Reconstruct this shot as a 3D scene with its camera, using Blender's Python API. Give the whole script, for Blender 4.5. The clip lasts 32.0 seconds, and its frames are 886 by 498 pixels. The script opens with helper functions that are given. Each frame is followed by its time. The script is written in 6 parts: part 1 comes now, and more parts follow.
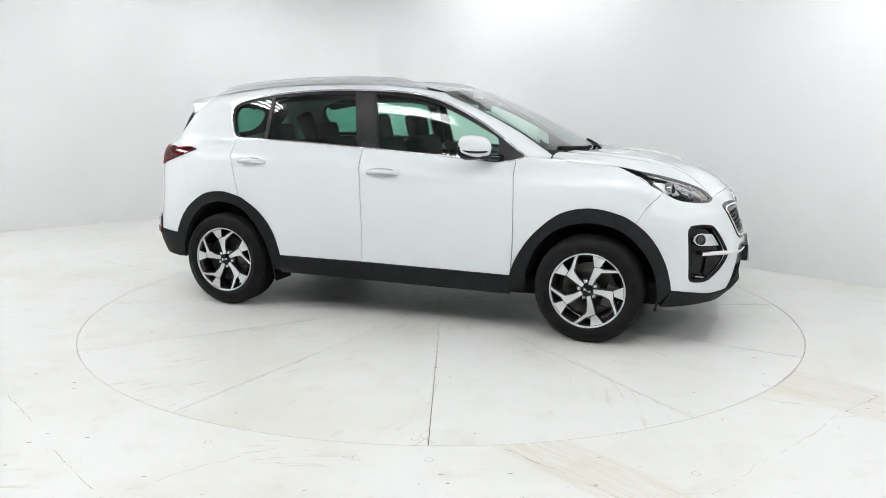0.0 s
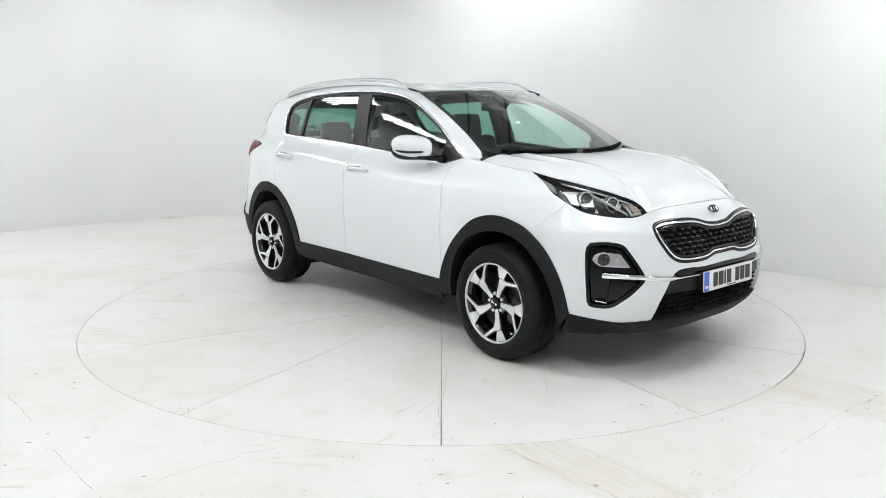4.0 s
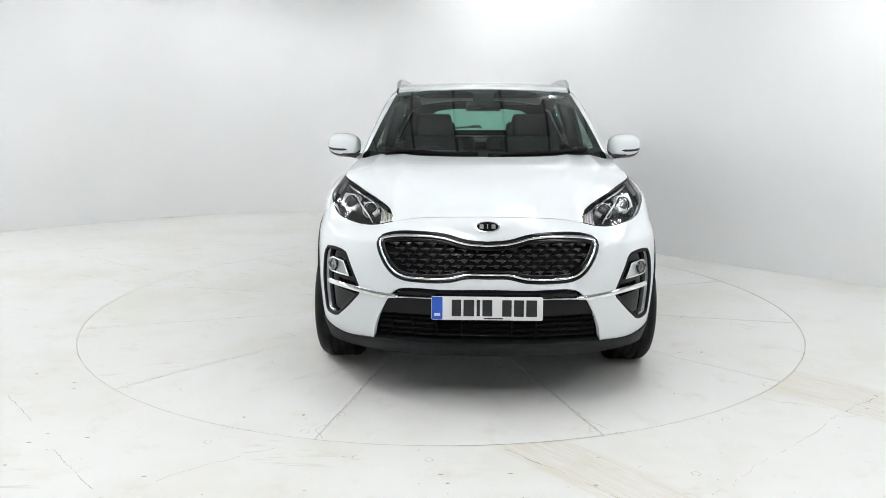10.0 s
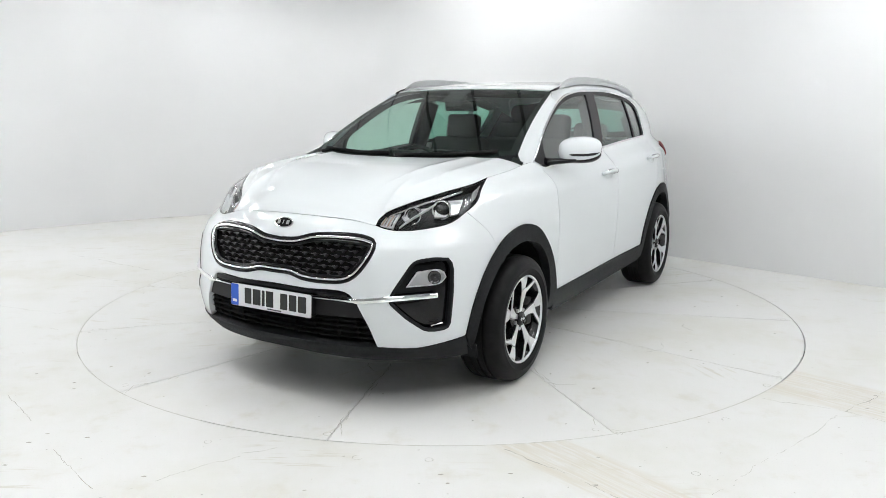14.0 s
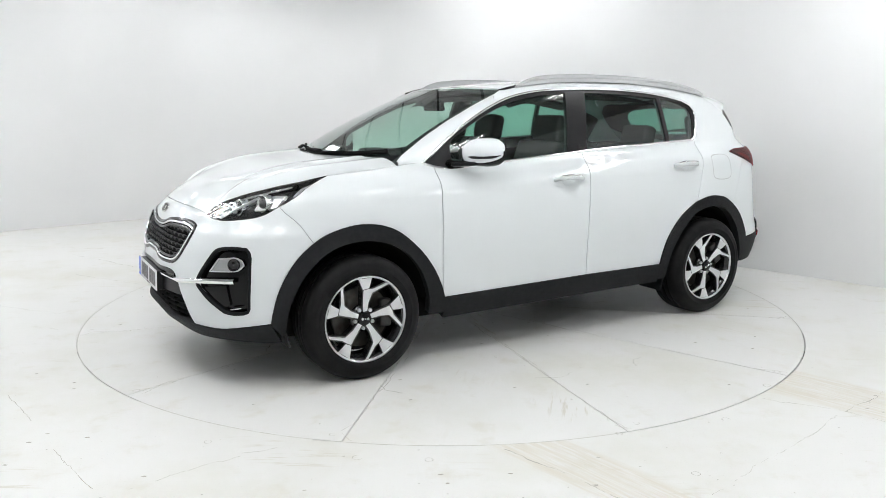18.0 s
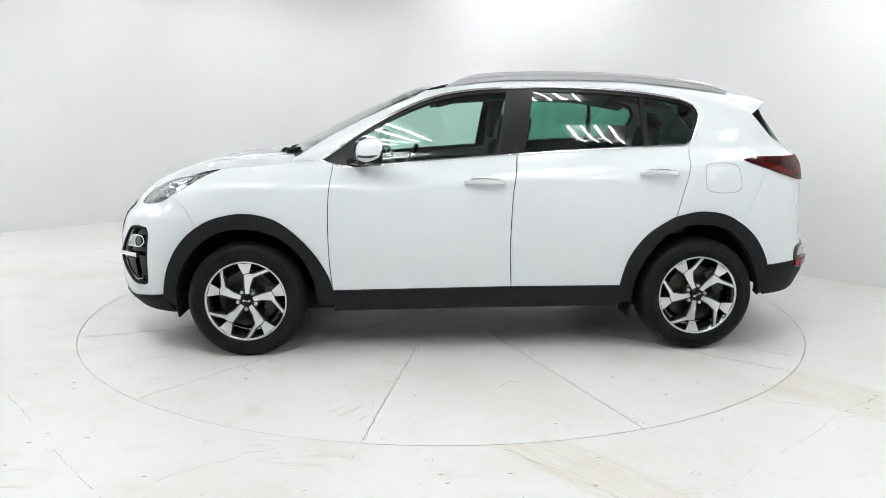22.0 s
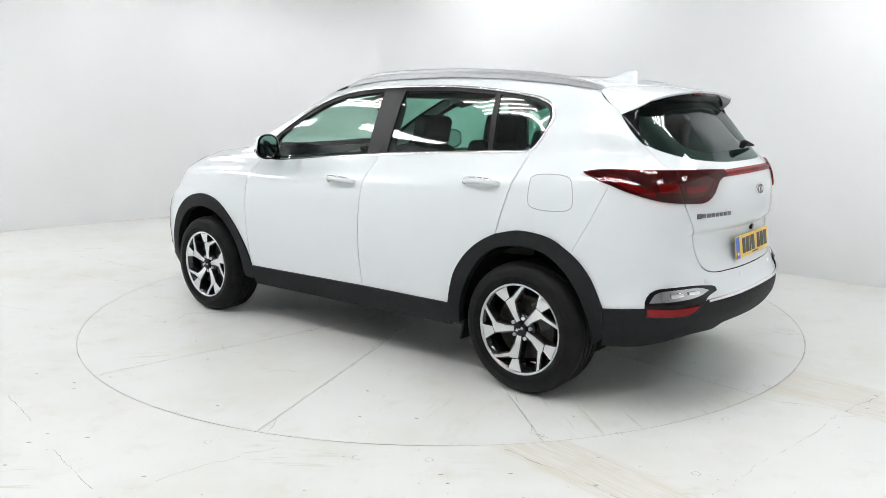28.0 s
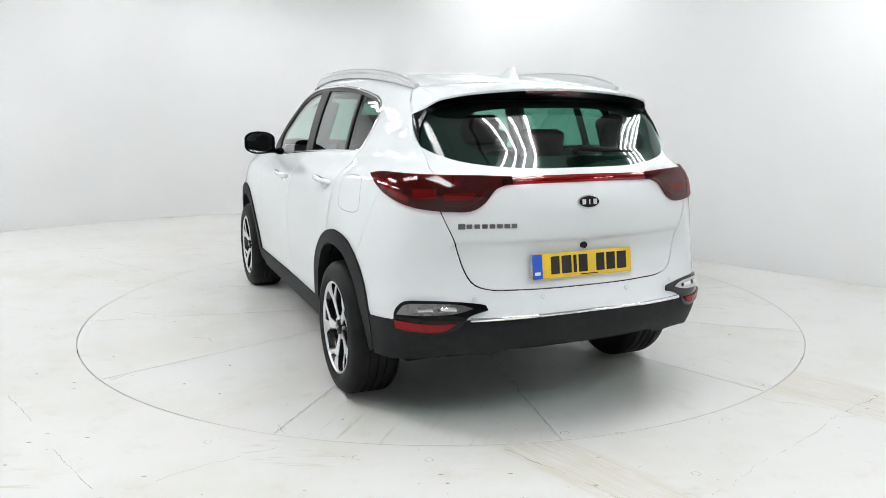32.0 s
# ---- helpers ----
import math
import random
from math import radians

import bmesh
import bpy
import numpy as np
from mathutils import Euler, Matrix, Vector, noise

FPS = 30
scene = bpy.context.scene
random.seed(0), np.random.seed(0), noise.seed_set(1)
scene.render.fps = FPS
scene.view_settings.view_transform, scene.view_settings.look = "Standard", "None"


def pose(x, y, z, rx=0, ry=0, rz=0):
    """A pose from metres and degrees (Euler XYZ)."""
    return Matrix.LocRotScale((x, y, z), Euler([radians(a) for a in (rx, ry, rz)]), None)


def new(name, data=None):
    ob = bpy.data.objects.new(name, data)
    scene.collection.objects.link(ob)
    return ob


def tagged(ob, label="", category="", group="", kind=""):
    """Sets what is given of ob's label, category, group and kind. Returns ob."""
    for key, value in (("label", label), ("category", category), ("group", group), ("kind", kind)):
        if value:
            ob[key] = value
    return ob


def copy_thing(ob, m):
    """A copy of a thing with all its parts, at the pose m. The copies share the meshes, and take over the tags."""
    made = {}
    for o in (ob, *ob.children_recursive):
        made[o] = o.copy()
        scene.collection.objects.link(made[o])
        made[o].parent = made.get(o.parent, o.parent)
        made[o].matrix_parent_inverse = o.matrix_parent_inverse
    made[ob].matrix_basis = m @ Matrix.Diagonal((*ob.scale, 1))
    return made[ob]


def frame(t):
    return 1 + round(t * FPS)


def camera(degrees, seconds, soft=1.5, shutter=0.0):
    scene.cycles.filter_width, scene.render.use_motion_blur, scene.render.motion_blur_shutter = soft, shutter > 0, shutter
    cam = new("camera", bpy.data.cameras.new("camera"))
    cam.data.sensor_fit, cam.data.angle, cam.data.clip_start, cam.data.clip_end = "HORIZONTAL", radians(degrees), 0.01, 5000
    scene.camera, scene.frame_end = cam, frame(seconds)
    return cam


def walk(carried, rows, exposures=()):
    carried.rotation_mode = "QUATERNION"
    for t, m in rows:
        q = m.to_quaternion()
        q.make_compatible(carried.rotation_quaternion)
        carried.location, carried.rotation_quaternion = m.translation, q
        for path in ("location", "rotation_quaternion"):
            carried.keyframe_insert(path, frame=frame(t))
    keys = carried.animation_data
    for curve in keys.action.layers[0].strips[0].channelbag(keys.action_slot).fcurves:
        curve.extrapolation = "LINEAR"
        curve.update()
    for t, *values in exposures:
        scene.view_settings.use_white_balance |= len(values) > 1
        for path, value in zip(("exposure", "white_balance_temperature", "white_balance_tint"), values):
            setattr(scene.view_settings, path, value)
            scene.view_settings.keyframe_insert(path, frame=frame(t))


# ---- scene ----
from mathutils.geometry import delaunay_2d_cdt as delaunay

cam = camera(60.5, 32.0, 0.5)
EYE = pose(0, -5.564, 1.432, 79.58, -0.11, -0.1)
walk(cam, [(0, EYE), (32, EYE)])

# heading of the turntable in degrees, every half second
HEAD = [(0, -20.5), (0.5, -23.9), (1, -27.6), (1.5, -31.3), (2, -35.0), (2.5, -38.2), (3, -41.9), (3.5, -45.6), (4, -49.2), (4.5, -52.8), (5, -56.3),
        (5.5, -59.9), (6, -63.6), (6.5, -66.8), (7, -70.4), (7.5, -74.1), (8, -77.9), (8.5, -81.0), (9, -84.6), (9.5, -88.3), (10, -92.2),
        (10.5, -95.5), (11, -98.9), (11.5, -102.6), (12, -106.6), (12.5, -109.8), (13, -113.2), (13.5, -116.9), (14, -120.9), (14.5, -124.3),
        (15, -127.9), (15.5, -131.5), (16, -135.1), (16.5, -138.6), (17, -141.9), (17.5, -145.4), (18, -149.3), (18.5, -152.7), (19, -156.0),
        (19.5, -159.5), (20, -163.4), (20.5, -166.8), (21, -169.9), (21.5, -173.5), (22, -177.3), (22.5, -180.6), (23, -183.7), (23.5, -187.2),
        (24, -191.0), (24.5, -194.3), (25, -197.4), (25.5, -200.9), (26, -204.4), (26.5, -207.9), (27, -211.4), (27.5, -215.0), (28, -218.8),
        (28.5, -222.4), (29, -225.6), (29.5, -228.9), (30, -232.8), (30.5, -236.3), (31, -239.5), (31.5, -242.9), (32, -246.8)]
CAR_X, CAR_Y = -0.142, 0.295      # the car's wheel centre on the turntable, in the car's own axes

# ---------------------------------------------------------------- light
world = bpy.data.worlds.new("world")
scene.world = world
world.use_nodes = True
world.node_tree.nodes["Background"].inputs[0].default_value = (0.9, 0.95, 1, 1)
world.node_tree.nodes["Background"].inputs[1].default_value = 0.02
scene.view_settings.exposure = 0.0
TUBE_POWER = 33.5


# ---------------------------------------------------------------- materials
def material(name, color, rough=0.5, metal=0.0, coat=0.0, spots=None, scale=8.0, bump=0.0, bump_scale=200.0, spec=0.5):
    """Principled material; spots: a second colour that noise mixes in; bump: fine relief."""
    m = bpy.data.materials.new(name)
    m.use_nodes = True
    nt = m.node_tree
    b = nt.nodes["Principled BSDF"]
    b.inputs["Base Color"].default_value = (*color, 1)
    b.inputs["Roughness"].default_value = rough
    b.inputs["Metallic"].default_value = metal
    b.inputs["Coat Weight"].default_value = coat
    b.inputs["Coat Roughness"].default_value = 0.012
    b.inputs["Specular IOR Level"].default_value = spec
    co = nt.nodes.new("ShaderNodeTexCoord")
    if spots:
        n = nt.nodes.new("ShaderNodeTexNoise")
        n.inputs["Scale"].default_value, n.inputs["Detail"].default_value = scale, 6
        r = nt.nodes.new("ShaderNodeValToRGB")
        r.color_ramp.elements[0].position, r.color_ramp.elements[1].position = 0.4, 0.72
        r.color_ramp.elements[0].color, r.color_ramp.elements[1].color = (*color, 1), (*spots, 1)
        nt.links.new(co.outputs["Object"], n.inputs["Vector"])
        nt.links.new(n.outputs["Fac"], r.inputs["Fac"])
        nt.links.new(r.outputs["Color"], b.inputs["Base Color"])
    if bump:
        n = nt.nodes.new("ShaderNodeTexNoise")
        n.inputs["Scale"].default_value = bump_scale
        u = nt.nodes.new("ShaderNodeBump")
        u.inputs["Strength"].default_value, u.inputs["Distance"].default_value = bump, 0.002
        nt.links.new(co.outputs["Object"], n.inputs["Vector"])
        nt.links.new(n.outputs["Fac"], u.inputs["Height"])
        nt.links.new(u.outputs["Normal"], b.inputs["Normal"])
    return m


def glass(name, tint, ior=1.5, edge=1.0):
    """A thin tinted pane: what passes is tinted, what mirrors follows the Fresnel curve."""
    m = bpy.data.materials.new(name)
    m.use_nodes = True
    nt = m.node_tree
    nt.nodes.remove(nt.nodes["Principled BSDF"])
    out = nt.nodes["Material Output"]
    tr, gl = nt.nodes.new("ShaderNodeBsdfTransparent"), nt.nodes.new("ShaderNodeBsdfGlossy")
    fr, mx = nt.nodes.new("ShaderNodeLayerWeight"), nt.nodes.new("ShaderNodeMixShader")
    pw, ma = nt.nodes.new("ShaderNodeMath"), nt.nodes.new("ShaderNodeMath")
    pw.operation, ma.operation = 'POWER', 'MULTIPLY_ADD'
    pw.inputs[1].default_value = 4.0
    f0 = ((ior - 1) / (ior + 1)) ** 2 * 1.5
    ma.inputs[1].default_value, ma.inputs[2].default_value = edge * (1 - f0), f0
    tr.inputs[0].default_value = (*tint, 1)
    gl.inputs["Roughness"].default_value = 0.0
    gl.inputs["Color"].default_value = (1, 1, 1, 1)
    fr.inputs["Blend"].default_value = 0.5
    nt.links.new(fr.outputs["Facing"], pw.inputs[0])
    nt.links.new(pw.outputs[0], ma.inputs[0])
    nt.links.new(ma.outputs[0], mx.inputs[0])
    nt.links.new(tr.outputs[0], mx.inputs[1])
    nt.links.new(gl.outputs[0], mx.inputs[2])
    nt.links.new(mx.outputs[0], out.inputs["Surface"])
    return m


def glow(name, color, strength):
    m = bpy.data.materials.new(name)
    m.use_nodes = True
    b = m.node_tree.nodes["Principled BSDF"]
    b.inputs["Base Color"].default_value = (0.8, 0.8, 0.8, 1)
    b.inputs["Emission Color"].default_value = (*color, 1)
    b.inputs["Emission Strength"].default_value = strength
    return m


PAINT = material("white_paint", (0.765, 0.80, 0.815), 0.55, coat=1.0, spec=0.0)
BLACK = material("black_plastic", (0.010, 0.0108, 0.012), 0.6, spots=(0.015, 0.016, 0.017), scale=30, bump=0.25, bump_scale=700, spec=0.16)
GLOSS_BLACK = material("gloss_black", (0.004, 0.004, 0.005), 0.08, spec=0.32)
MATT_BLACK = material("matt_black", (0.008, 0.008, 0.008), 0.8, spec=0.15)
# dark backing colour that puts the shade of open gaps into the paint
GAP_SHADE = material("dark_grey_dust", (0.05, 0.05, 0.047), 0.9, spots=(0.09, 0.09, 0.08), scale=6)
LINER = material("liner", (0.008, 0.008, 0.008), 0.9, spec=0.1, bump=0.4, bump_scale=120)
RUBBER = material("tyre_rubber", (0.006, 0.006, 0.0063), 0.52, spots=(0.011, 0.011, 0.011), scale=14, bump=0.25, bump_scale=220, spec=0.13)
CHROME = material("chrome", (0.82, 0.83, 0.84), 0.07, metal=1.0)
SATIN = material("satin_metal", (0.62, 0.63, 0.64), 0.32, metal=1.0)
RAIL = material("satin_silver", (0.60, 0.61, 0.62), 0.38, metal=0.55)
MACHINED = material("machined_alloy", (0.72, 0.73, 0.74), 0.28, metal=1.0, bump=0.05, bump_scale=900)
DISC = material("brake_disc", (0.075, 0.073, 0.068), 0.5, metal=1.0, spots=(0.05, 0.042, 0.034), scale=20)
GLASS = glass("green_glass", (0.68, 0.87, 0.79))
PRIVACY = glass("privacy_glass", (0.26, 0.52, 0.43))
REAR_GLASS = glass("rear_glass", (0.27, 0.52, 0.44), 1.5, 0.35)
LENS = glass("clear_lens", (0.93, 0.94, 0.95), 1.45)


def floor_paint(name, tracks=()):
    """White floor paint, blotched, streaked and speckled; tracks: worn beige wheel tracks (x, y, heading, width, length)."""
    m = bpy.data.materials.new(name)
    m.use_nodes = True
    nt = m.node_tree
    b = nt.nodes["Principled BSDF"]
    b.inputs["Roughness"].default_value = 0.38
    co, info = nt.nodes.new("ShaderNodeTexCoord"), nt.nodes.new("ShaderNodeObjectInfo")
    off = nt.nodes.new("ShaderNodeVectorMath")
    off.operation = 'MULTIPLY_ADD'
    off.inputs[1].default_value = (37, 23, 0)
    nt.links.new(info.outputs["Random"], off.inputs[0])
    nt.links.new(co.outputs["Object"], off.inputs[2])

    def link(a, b):
        nt.links.new(a, b)

    def noise(scale, detail, lo, hi, vec=None, stretch=None):
        n, r = nt.nodes.new("ShaderNodeTexNoise"), nt.nodes.new("ShaderNodeMapRange")
        n.inputs["Scale"].default_value, n.inputs["Detail"].default_value = scale, detail
        n.inputs["Roughness"].default_value = 0.62
        vec = vec or off.outputs[0]
        if stretch:
            mp = nt.nodes.new("ShaderNodeMapping")
            mp.inputs["Scale"].default_value = (*stretch[:2], 1)
            mp.inputs["Rotation"].default_value = (0, 0, radians(stretch[2]))
            link(vec, mp.inputs["Vector"])
            vec = mp.outputs[0]
        link(vec, n.inputs["Vector"])
        r.interpolation_type = 'SMOOTHSTEP'
        r.inputs["From Min"].default_value, r.inputs["From Max"].default_value = lo, hi
        link(n.outputs["Fac"], r.inputs["Value"])
        return r.outputs[0]

    def times(a, k):
        n = nt.nodes.new("ShaderNodeMath")
        n.operation = 'MULTIPLY'
        link(a, n.inputs[0])
        if isinstance(k, float):
            n.inputs[1].default_value = k
        else:
            link(k, n.inputs[1])
        return n.outputs[0]

    def mix(fac, a, color):
        n = nt.nodes.new("ShaderNodeMixRGB")
        link(fac, n.inputs[0])
        if isinstance(a, tuple):
            n.inputs[1].default_value = (*a, 1)
        else:
            link(a, n.inputs[1])
        n.inputs[2].default_value = (*color, 1)
        return n.outputs[0]
    c = mix(noise(0.9, 5, 0.42, 0.70), (0.80, 0.80, 0.785), (0.735, 0.73, 0.68))
    c = mix(times(noise(5.0, 8, 0.54, 0.74), 0.42), c, (0.64, 0.61, 0.52))
    c = mix(times(times(noise(3.0, 7, 0.56, 0.66, stretch=(1, 9, 20)), noise(0.8, 3, 0.5, 0.66)), 0.6), c, (0.56, 0.52, 0.42))
    c = mix(times(noise(120.0, 3, 0.60, 0.75), 0.35), c, (0.52, 0.51, 0.47))
    c = mix(times(noise(22.0, 4, 0.70, 0.76), 0.7), c, (0.36, 0.34, 0.30))
    for x, y, a, w, ln in tracks:
        mp, sp = nt.nodes.new("ShaderNodeMapping"), nt.nodes.new("ShaderNodeSeparateXYZ")
        mp.vector_type = 'TEXTURE'
        mp.inputs["Location"].default_value, mp.inputs["Rotation"].default_value = (x, y, 0), (0, 0, radians(a))
        link(co.outputs["Object"], mp.inputs["Vector"])
        link(mp.outputs[0], sp.inputs[0])
        mask = None
        for axis, half, soft in ((1, w / 2, 0.03), (0, ln / 2, 0.10)):
            ab, mr = nt.nodes.new("ShaderNodeMath"), nt.nodes.new("ShaderNodeMapRange")
            ab.operation = 'ABSOLUTE'
            link(sp.outputs[axis], ab.inputs[0])
            mr.interpolation_type = 'SMOOTHSTEP'
            mr.inputs["From Min"].default_value, mr.inputs["From Max"].default_value = half + soft, half - soft
            link(ab.outputs[0], mr.inputs["Value"])
            mask = mr.outputs[0] if mask is None else times(mask, mr.outputs[0])
        streak = noise(7.0, 6, 0.30, 0.62, vec=mp.outputs[0], stretch=(0.5, 7, 0))
        c = mix(times(times(mask, streak), 0.45), c, (0.61, 0.54, 0.41))
        lines = noise(3.0, 2, 0.60, 0.64, vec=mp.outputs[0], stretch=(0.12, 14, 0))
        c = mix(times(times(mask, lines), 0.7), c, (0.78, 0.77, 0.73))
    link(c, b.inputs["Base Color"])
    n, u = nt.nodes.new("ShaderNodeTexNoise"), nt.nodes.new("ShaderNodeBump")
    n.inputs["Scale"].default_value, n.inputs["Detail"].default_value = 18, 5
    u.inputs["Strength"].default_value, u.inputs["Distance"].default_value = 0.22, 0.002
    link(off.outputs[0], n.inputs["Vector"])
    link(n.outputs["Fac"], u.inputs["Height"])
    link(u.outputs["Normal"], b.inputs["Normal"])
    return m


FLOOR = floor_paint("turntable_paint")
STUDIO_FLOOR = floor_paint("floor_paint", [(0.62, -2.74, -50, 0.30, 0.95), (2.02, -1.86, -47, 0.42, 0.95)])
CRACK = material("crack_dirt", (0.38, 0.37, 0.33), 0.9, spots=(0.62, 0.60, 0.54), scale=9)
FILLER = material("gap_filler", (0.66, 0.65, 0.61), 0.7, spots=(0.5, 0.48, 0.43), scale=20)
WALL = material("wall_paint", (0.86, 0.865, 0.87), 0.75, spots=(0.83, 0.835, 0.84), scale=0.8, bump=0.05, bump_scale=60)
CEILING = material("ceiling_paint", (0.42, 0.42, 0.42), 0.85, spots=(0.36, 0.36, 0.36), scale=1.0)
TUBE = glow("tube_light", (0.975, 0.99, 1.0), TUBE_POWER)
HOUSING = material("lamp_housing", (0.8, 0.8, 0.8), 0.4)


TRIM_BLACK = material("satin_black", (0.010, 0.010, 0.011), 0.38, spec=0.25)
LAMP_BLACK = material("lamp_black", (0.03, 0.03, 0.032), 0.25, spots=(0.05, 0.05, 0.052), scale=25)
LAMP_MIRROR = material("lamp_reflector", (0.86, 0.86, 0.87), 0.28, metal=1.0, bump=0.15, bump_scale=160)
DARK_LENS = material("dark_lens", (0.03, 0.03, 0.032), 0.04, metal=0.6, coat=1.0)
WHITE_PLASTIC = material("white_plastic", (0.78, 0.79, 0.8), 0.25)
AMBER = material("amber_plastic", (0.72, 0.56, 0.46), 0.2, coat=0.6)
GRILLE_METAL = material("grille_metal", (0.075, 0.075, 0.078), 0.28, metal=0.9)
CHROME_SOFT = material("soft_chrome", (0.8, 0.81, 0.82), 0.2, metal=1.0)
RED_PLASTIC = material("red_plastic", (0.42, 0.010, 0.012), 0.2, coat=0.6)
REFLECTOR = material("red_reflector", (0.20, 0.004, 0.006), 0.25, coat=0.15, spec=0.2)
RED_DARK = material("dark_red_plastic", (0.07, 0.004, 0.005), 0.25)
LETTER = material("letter_metal", (0.22, 0.22, 0.23), 0.3, metal=1.0)
RED_LENS = glass("red_lens", (0.50, 0.035, 0.045), 1.45, 0.25)
CLEAR_PLASTIC = material("clear_plastic", (0.48, 0.48, 0.49), 0.10, metal=1.0, coat=1.0, bump=0.5, bump_scale=70)
PLATE_YELLOW = material("plate_yellow", (0.80, 0.53, 0.03), 0.3)
PLATE_BLUE = material("plate_blue", (0.02, 0.10, 0.55), 0.3)
PLATE_INK = material("plate_ink", (0.01, 0.01, 0.01), 0.4)
SENSOR = material("sensor_white", (0.68, 0.71, 0.72), 0.35)
GAP = material("panel_gap", (0.40, 0.41, 0.42), 0.6)
MIRROR = material("mirror_glass", (0.45, 0.5, 0.5), 0.0, metal=1.0)
RIM_BLACK = material("rim_black", (0.012, 0.012, 0.013), 0.2, coat=0.8)
CALIPER = material("caliper_metal", (0.06, 0.06, 0.06), 0.5, metal=0.8, spots=(0.04, 0.034, 0.03), scale=20)
DASH = material("dash_plastic", (0.016, 0.016, 0.017), 0.6, bump=0.2, bump_scale=400)
SEAT = material("seat_cloth", (0.006, 0.006, 0.0065), 0.85, spots=(0.010, 0.010, 0.0105), scale=40, bump=0.4, bump_scale=500)
HEADLINER = material("headlining_cloth", (0.05, 0.05, 0.05), 0.9, bump=0.2, bump_scale=500)


# ---------------------------------------------------------------- mesh helpers
def obj(name, verts, faces, mat, parent=None, label="", smooth=True, normals=None):
    me = bpy.data.meshes.new(name)
    me.from_pydata([tuple(map(float, v)) for v in verts], [], [tuple(map(int, f)) for f in faces])
    if smooth:
        me.shade_smooth()
    if normals is not None:
        me.normals_split_custom_set_from_vertices([tuple(map(float, n)) for n in normals])
    me.materials.append(mat)
    ob = new(name, me)
    ob.parent = parent
    if label:
        ob["label"] = label
    return ob


def part(name, bm, mat, parent, label="", smooth=False):
    me = bpy.data.meshes.new(name)
    bm.normal_update()
    bm.to_mesh(me)
    bm.free()
    if smooth:
        me.shade_smooth()
        me.set_sharp_from_angle(angle=radians(38))
    me.materials.append(mat)
    ob = new(name, me)
    ob.parent = parent
    if label:
        ob["label"] = label
    return ob


def box(bm, size, m, bevel=0.0):
    made = bmesh.ops.create_cube(bm, size=1, matrix=m @ Matrix.Diagonal((*size, 1)))
    if bevel:
        bmesh.ops.bevel(bm, geom=list({e for v in made["verts"] for e in v.link_edges}), offset=bevel, segments=3, profile=0.5, affect="EDGES")


def lathe(rings, n=64, closed=False):
    """Turns (radius, height) rings about y."""
    verts, faces = [], []
    for r, h in rings:
        for i in range(n):
            a = 2 * math.pi * i / n
            verts.append((r * math.cos(a), h, r * math.sin(a)))
    k = len(rings)
    for j in range(k if closed else k - 1):
        for i in range(n):
            a, b = j * n, (j + 1) % k * n
            faces.append((a + i, a + (i + 1) % n, b + (i + 1) % n, b + i))
    return verts, faces


def tube(points, radius, n=10, closed=False, flat=1.0):
    """A round rod along points; flat squeezes it upward."""
    pts = [Vector(p) for p in points]
    verts, faces = [], []
    for i, p in enumerate(pts):
        a, b = pts[i - 1] if (i or closed) else p, pts[(i + 1) % len(pts)] if (i < len(pts) - 1 or closed) else p
        d = (b - a).normalized()
        side = d.cross(Vector((0, 0, 1)))
        side = side.normalized() if side.length > 0.05 else Vector((0, 1, 0))
        up = side.cross(d)
        rr = radius[i] if isinstance(radius, (list, tuple)) else radius
        for k in range(n):
            t = 2 * math.pi * k / n
            verts.append(p + side * (rr * math.cos(t)) + up * (rr * flat * math.sin(t)))
    m = len(pts)
    for i in range(m if closed else m - 1):
        for k in range(n):
            a, b = i * n, (i + 1) % m * n
            faces.append((a + k, a + (k + 1) % n, b + (k + 1) % n, b + k))
    if not closed:
        faces += [tuple(range(n - 1, -1, -1)), tuple((m - 1) * n + k for k in range(n))]
    return verts, faces


def hermite(pts):
    """A smooth function through (x, y) points that never overshoots."""
    pts = sorted(pts)
    xs, ys = np.array([p[0] for p in pts], float), np.array([p[1] for p in pts], float)
    h, d = np.diff(xs), np.diff(ys) / np.diff(xs)
    m = np.zeros(len(xs))
    for i in range(1, len(xs) - 1):
        if d[i - 1] * d[i] > 0:
            w1, w2 = 2 * h[i] + h[i - 1], h[i] + 2 * h[i - 1]
            m[i] = (w1 + w2) / (w1 / d[i - 1] + w2 / d[i])
    m[0], m[-1] = d[0], d[-1]

    def f(x):
        x = np.clip(np.asarray(x, float), xs[0], xs[-1])
        i = np.clip(np.searchsorted(xs, x, side="right") - 1, 0, len(xs) - 2)
        t = (x - xs[i]) / h[i]
        return (ys[i] * (1 + 2 * t) * (1 - t) ** 2 + h[i] * m[i] * t * (1 - t) ** 2 + ys[i + 1] * t * t * (3 - 2 * t) + h[i] * m[i + 1] * t * t * (t - 1))
    return f


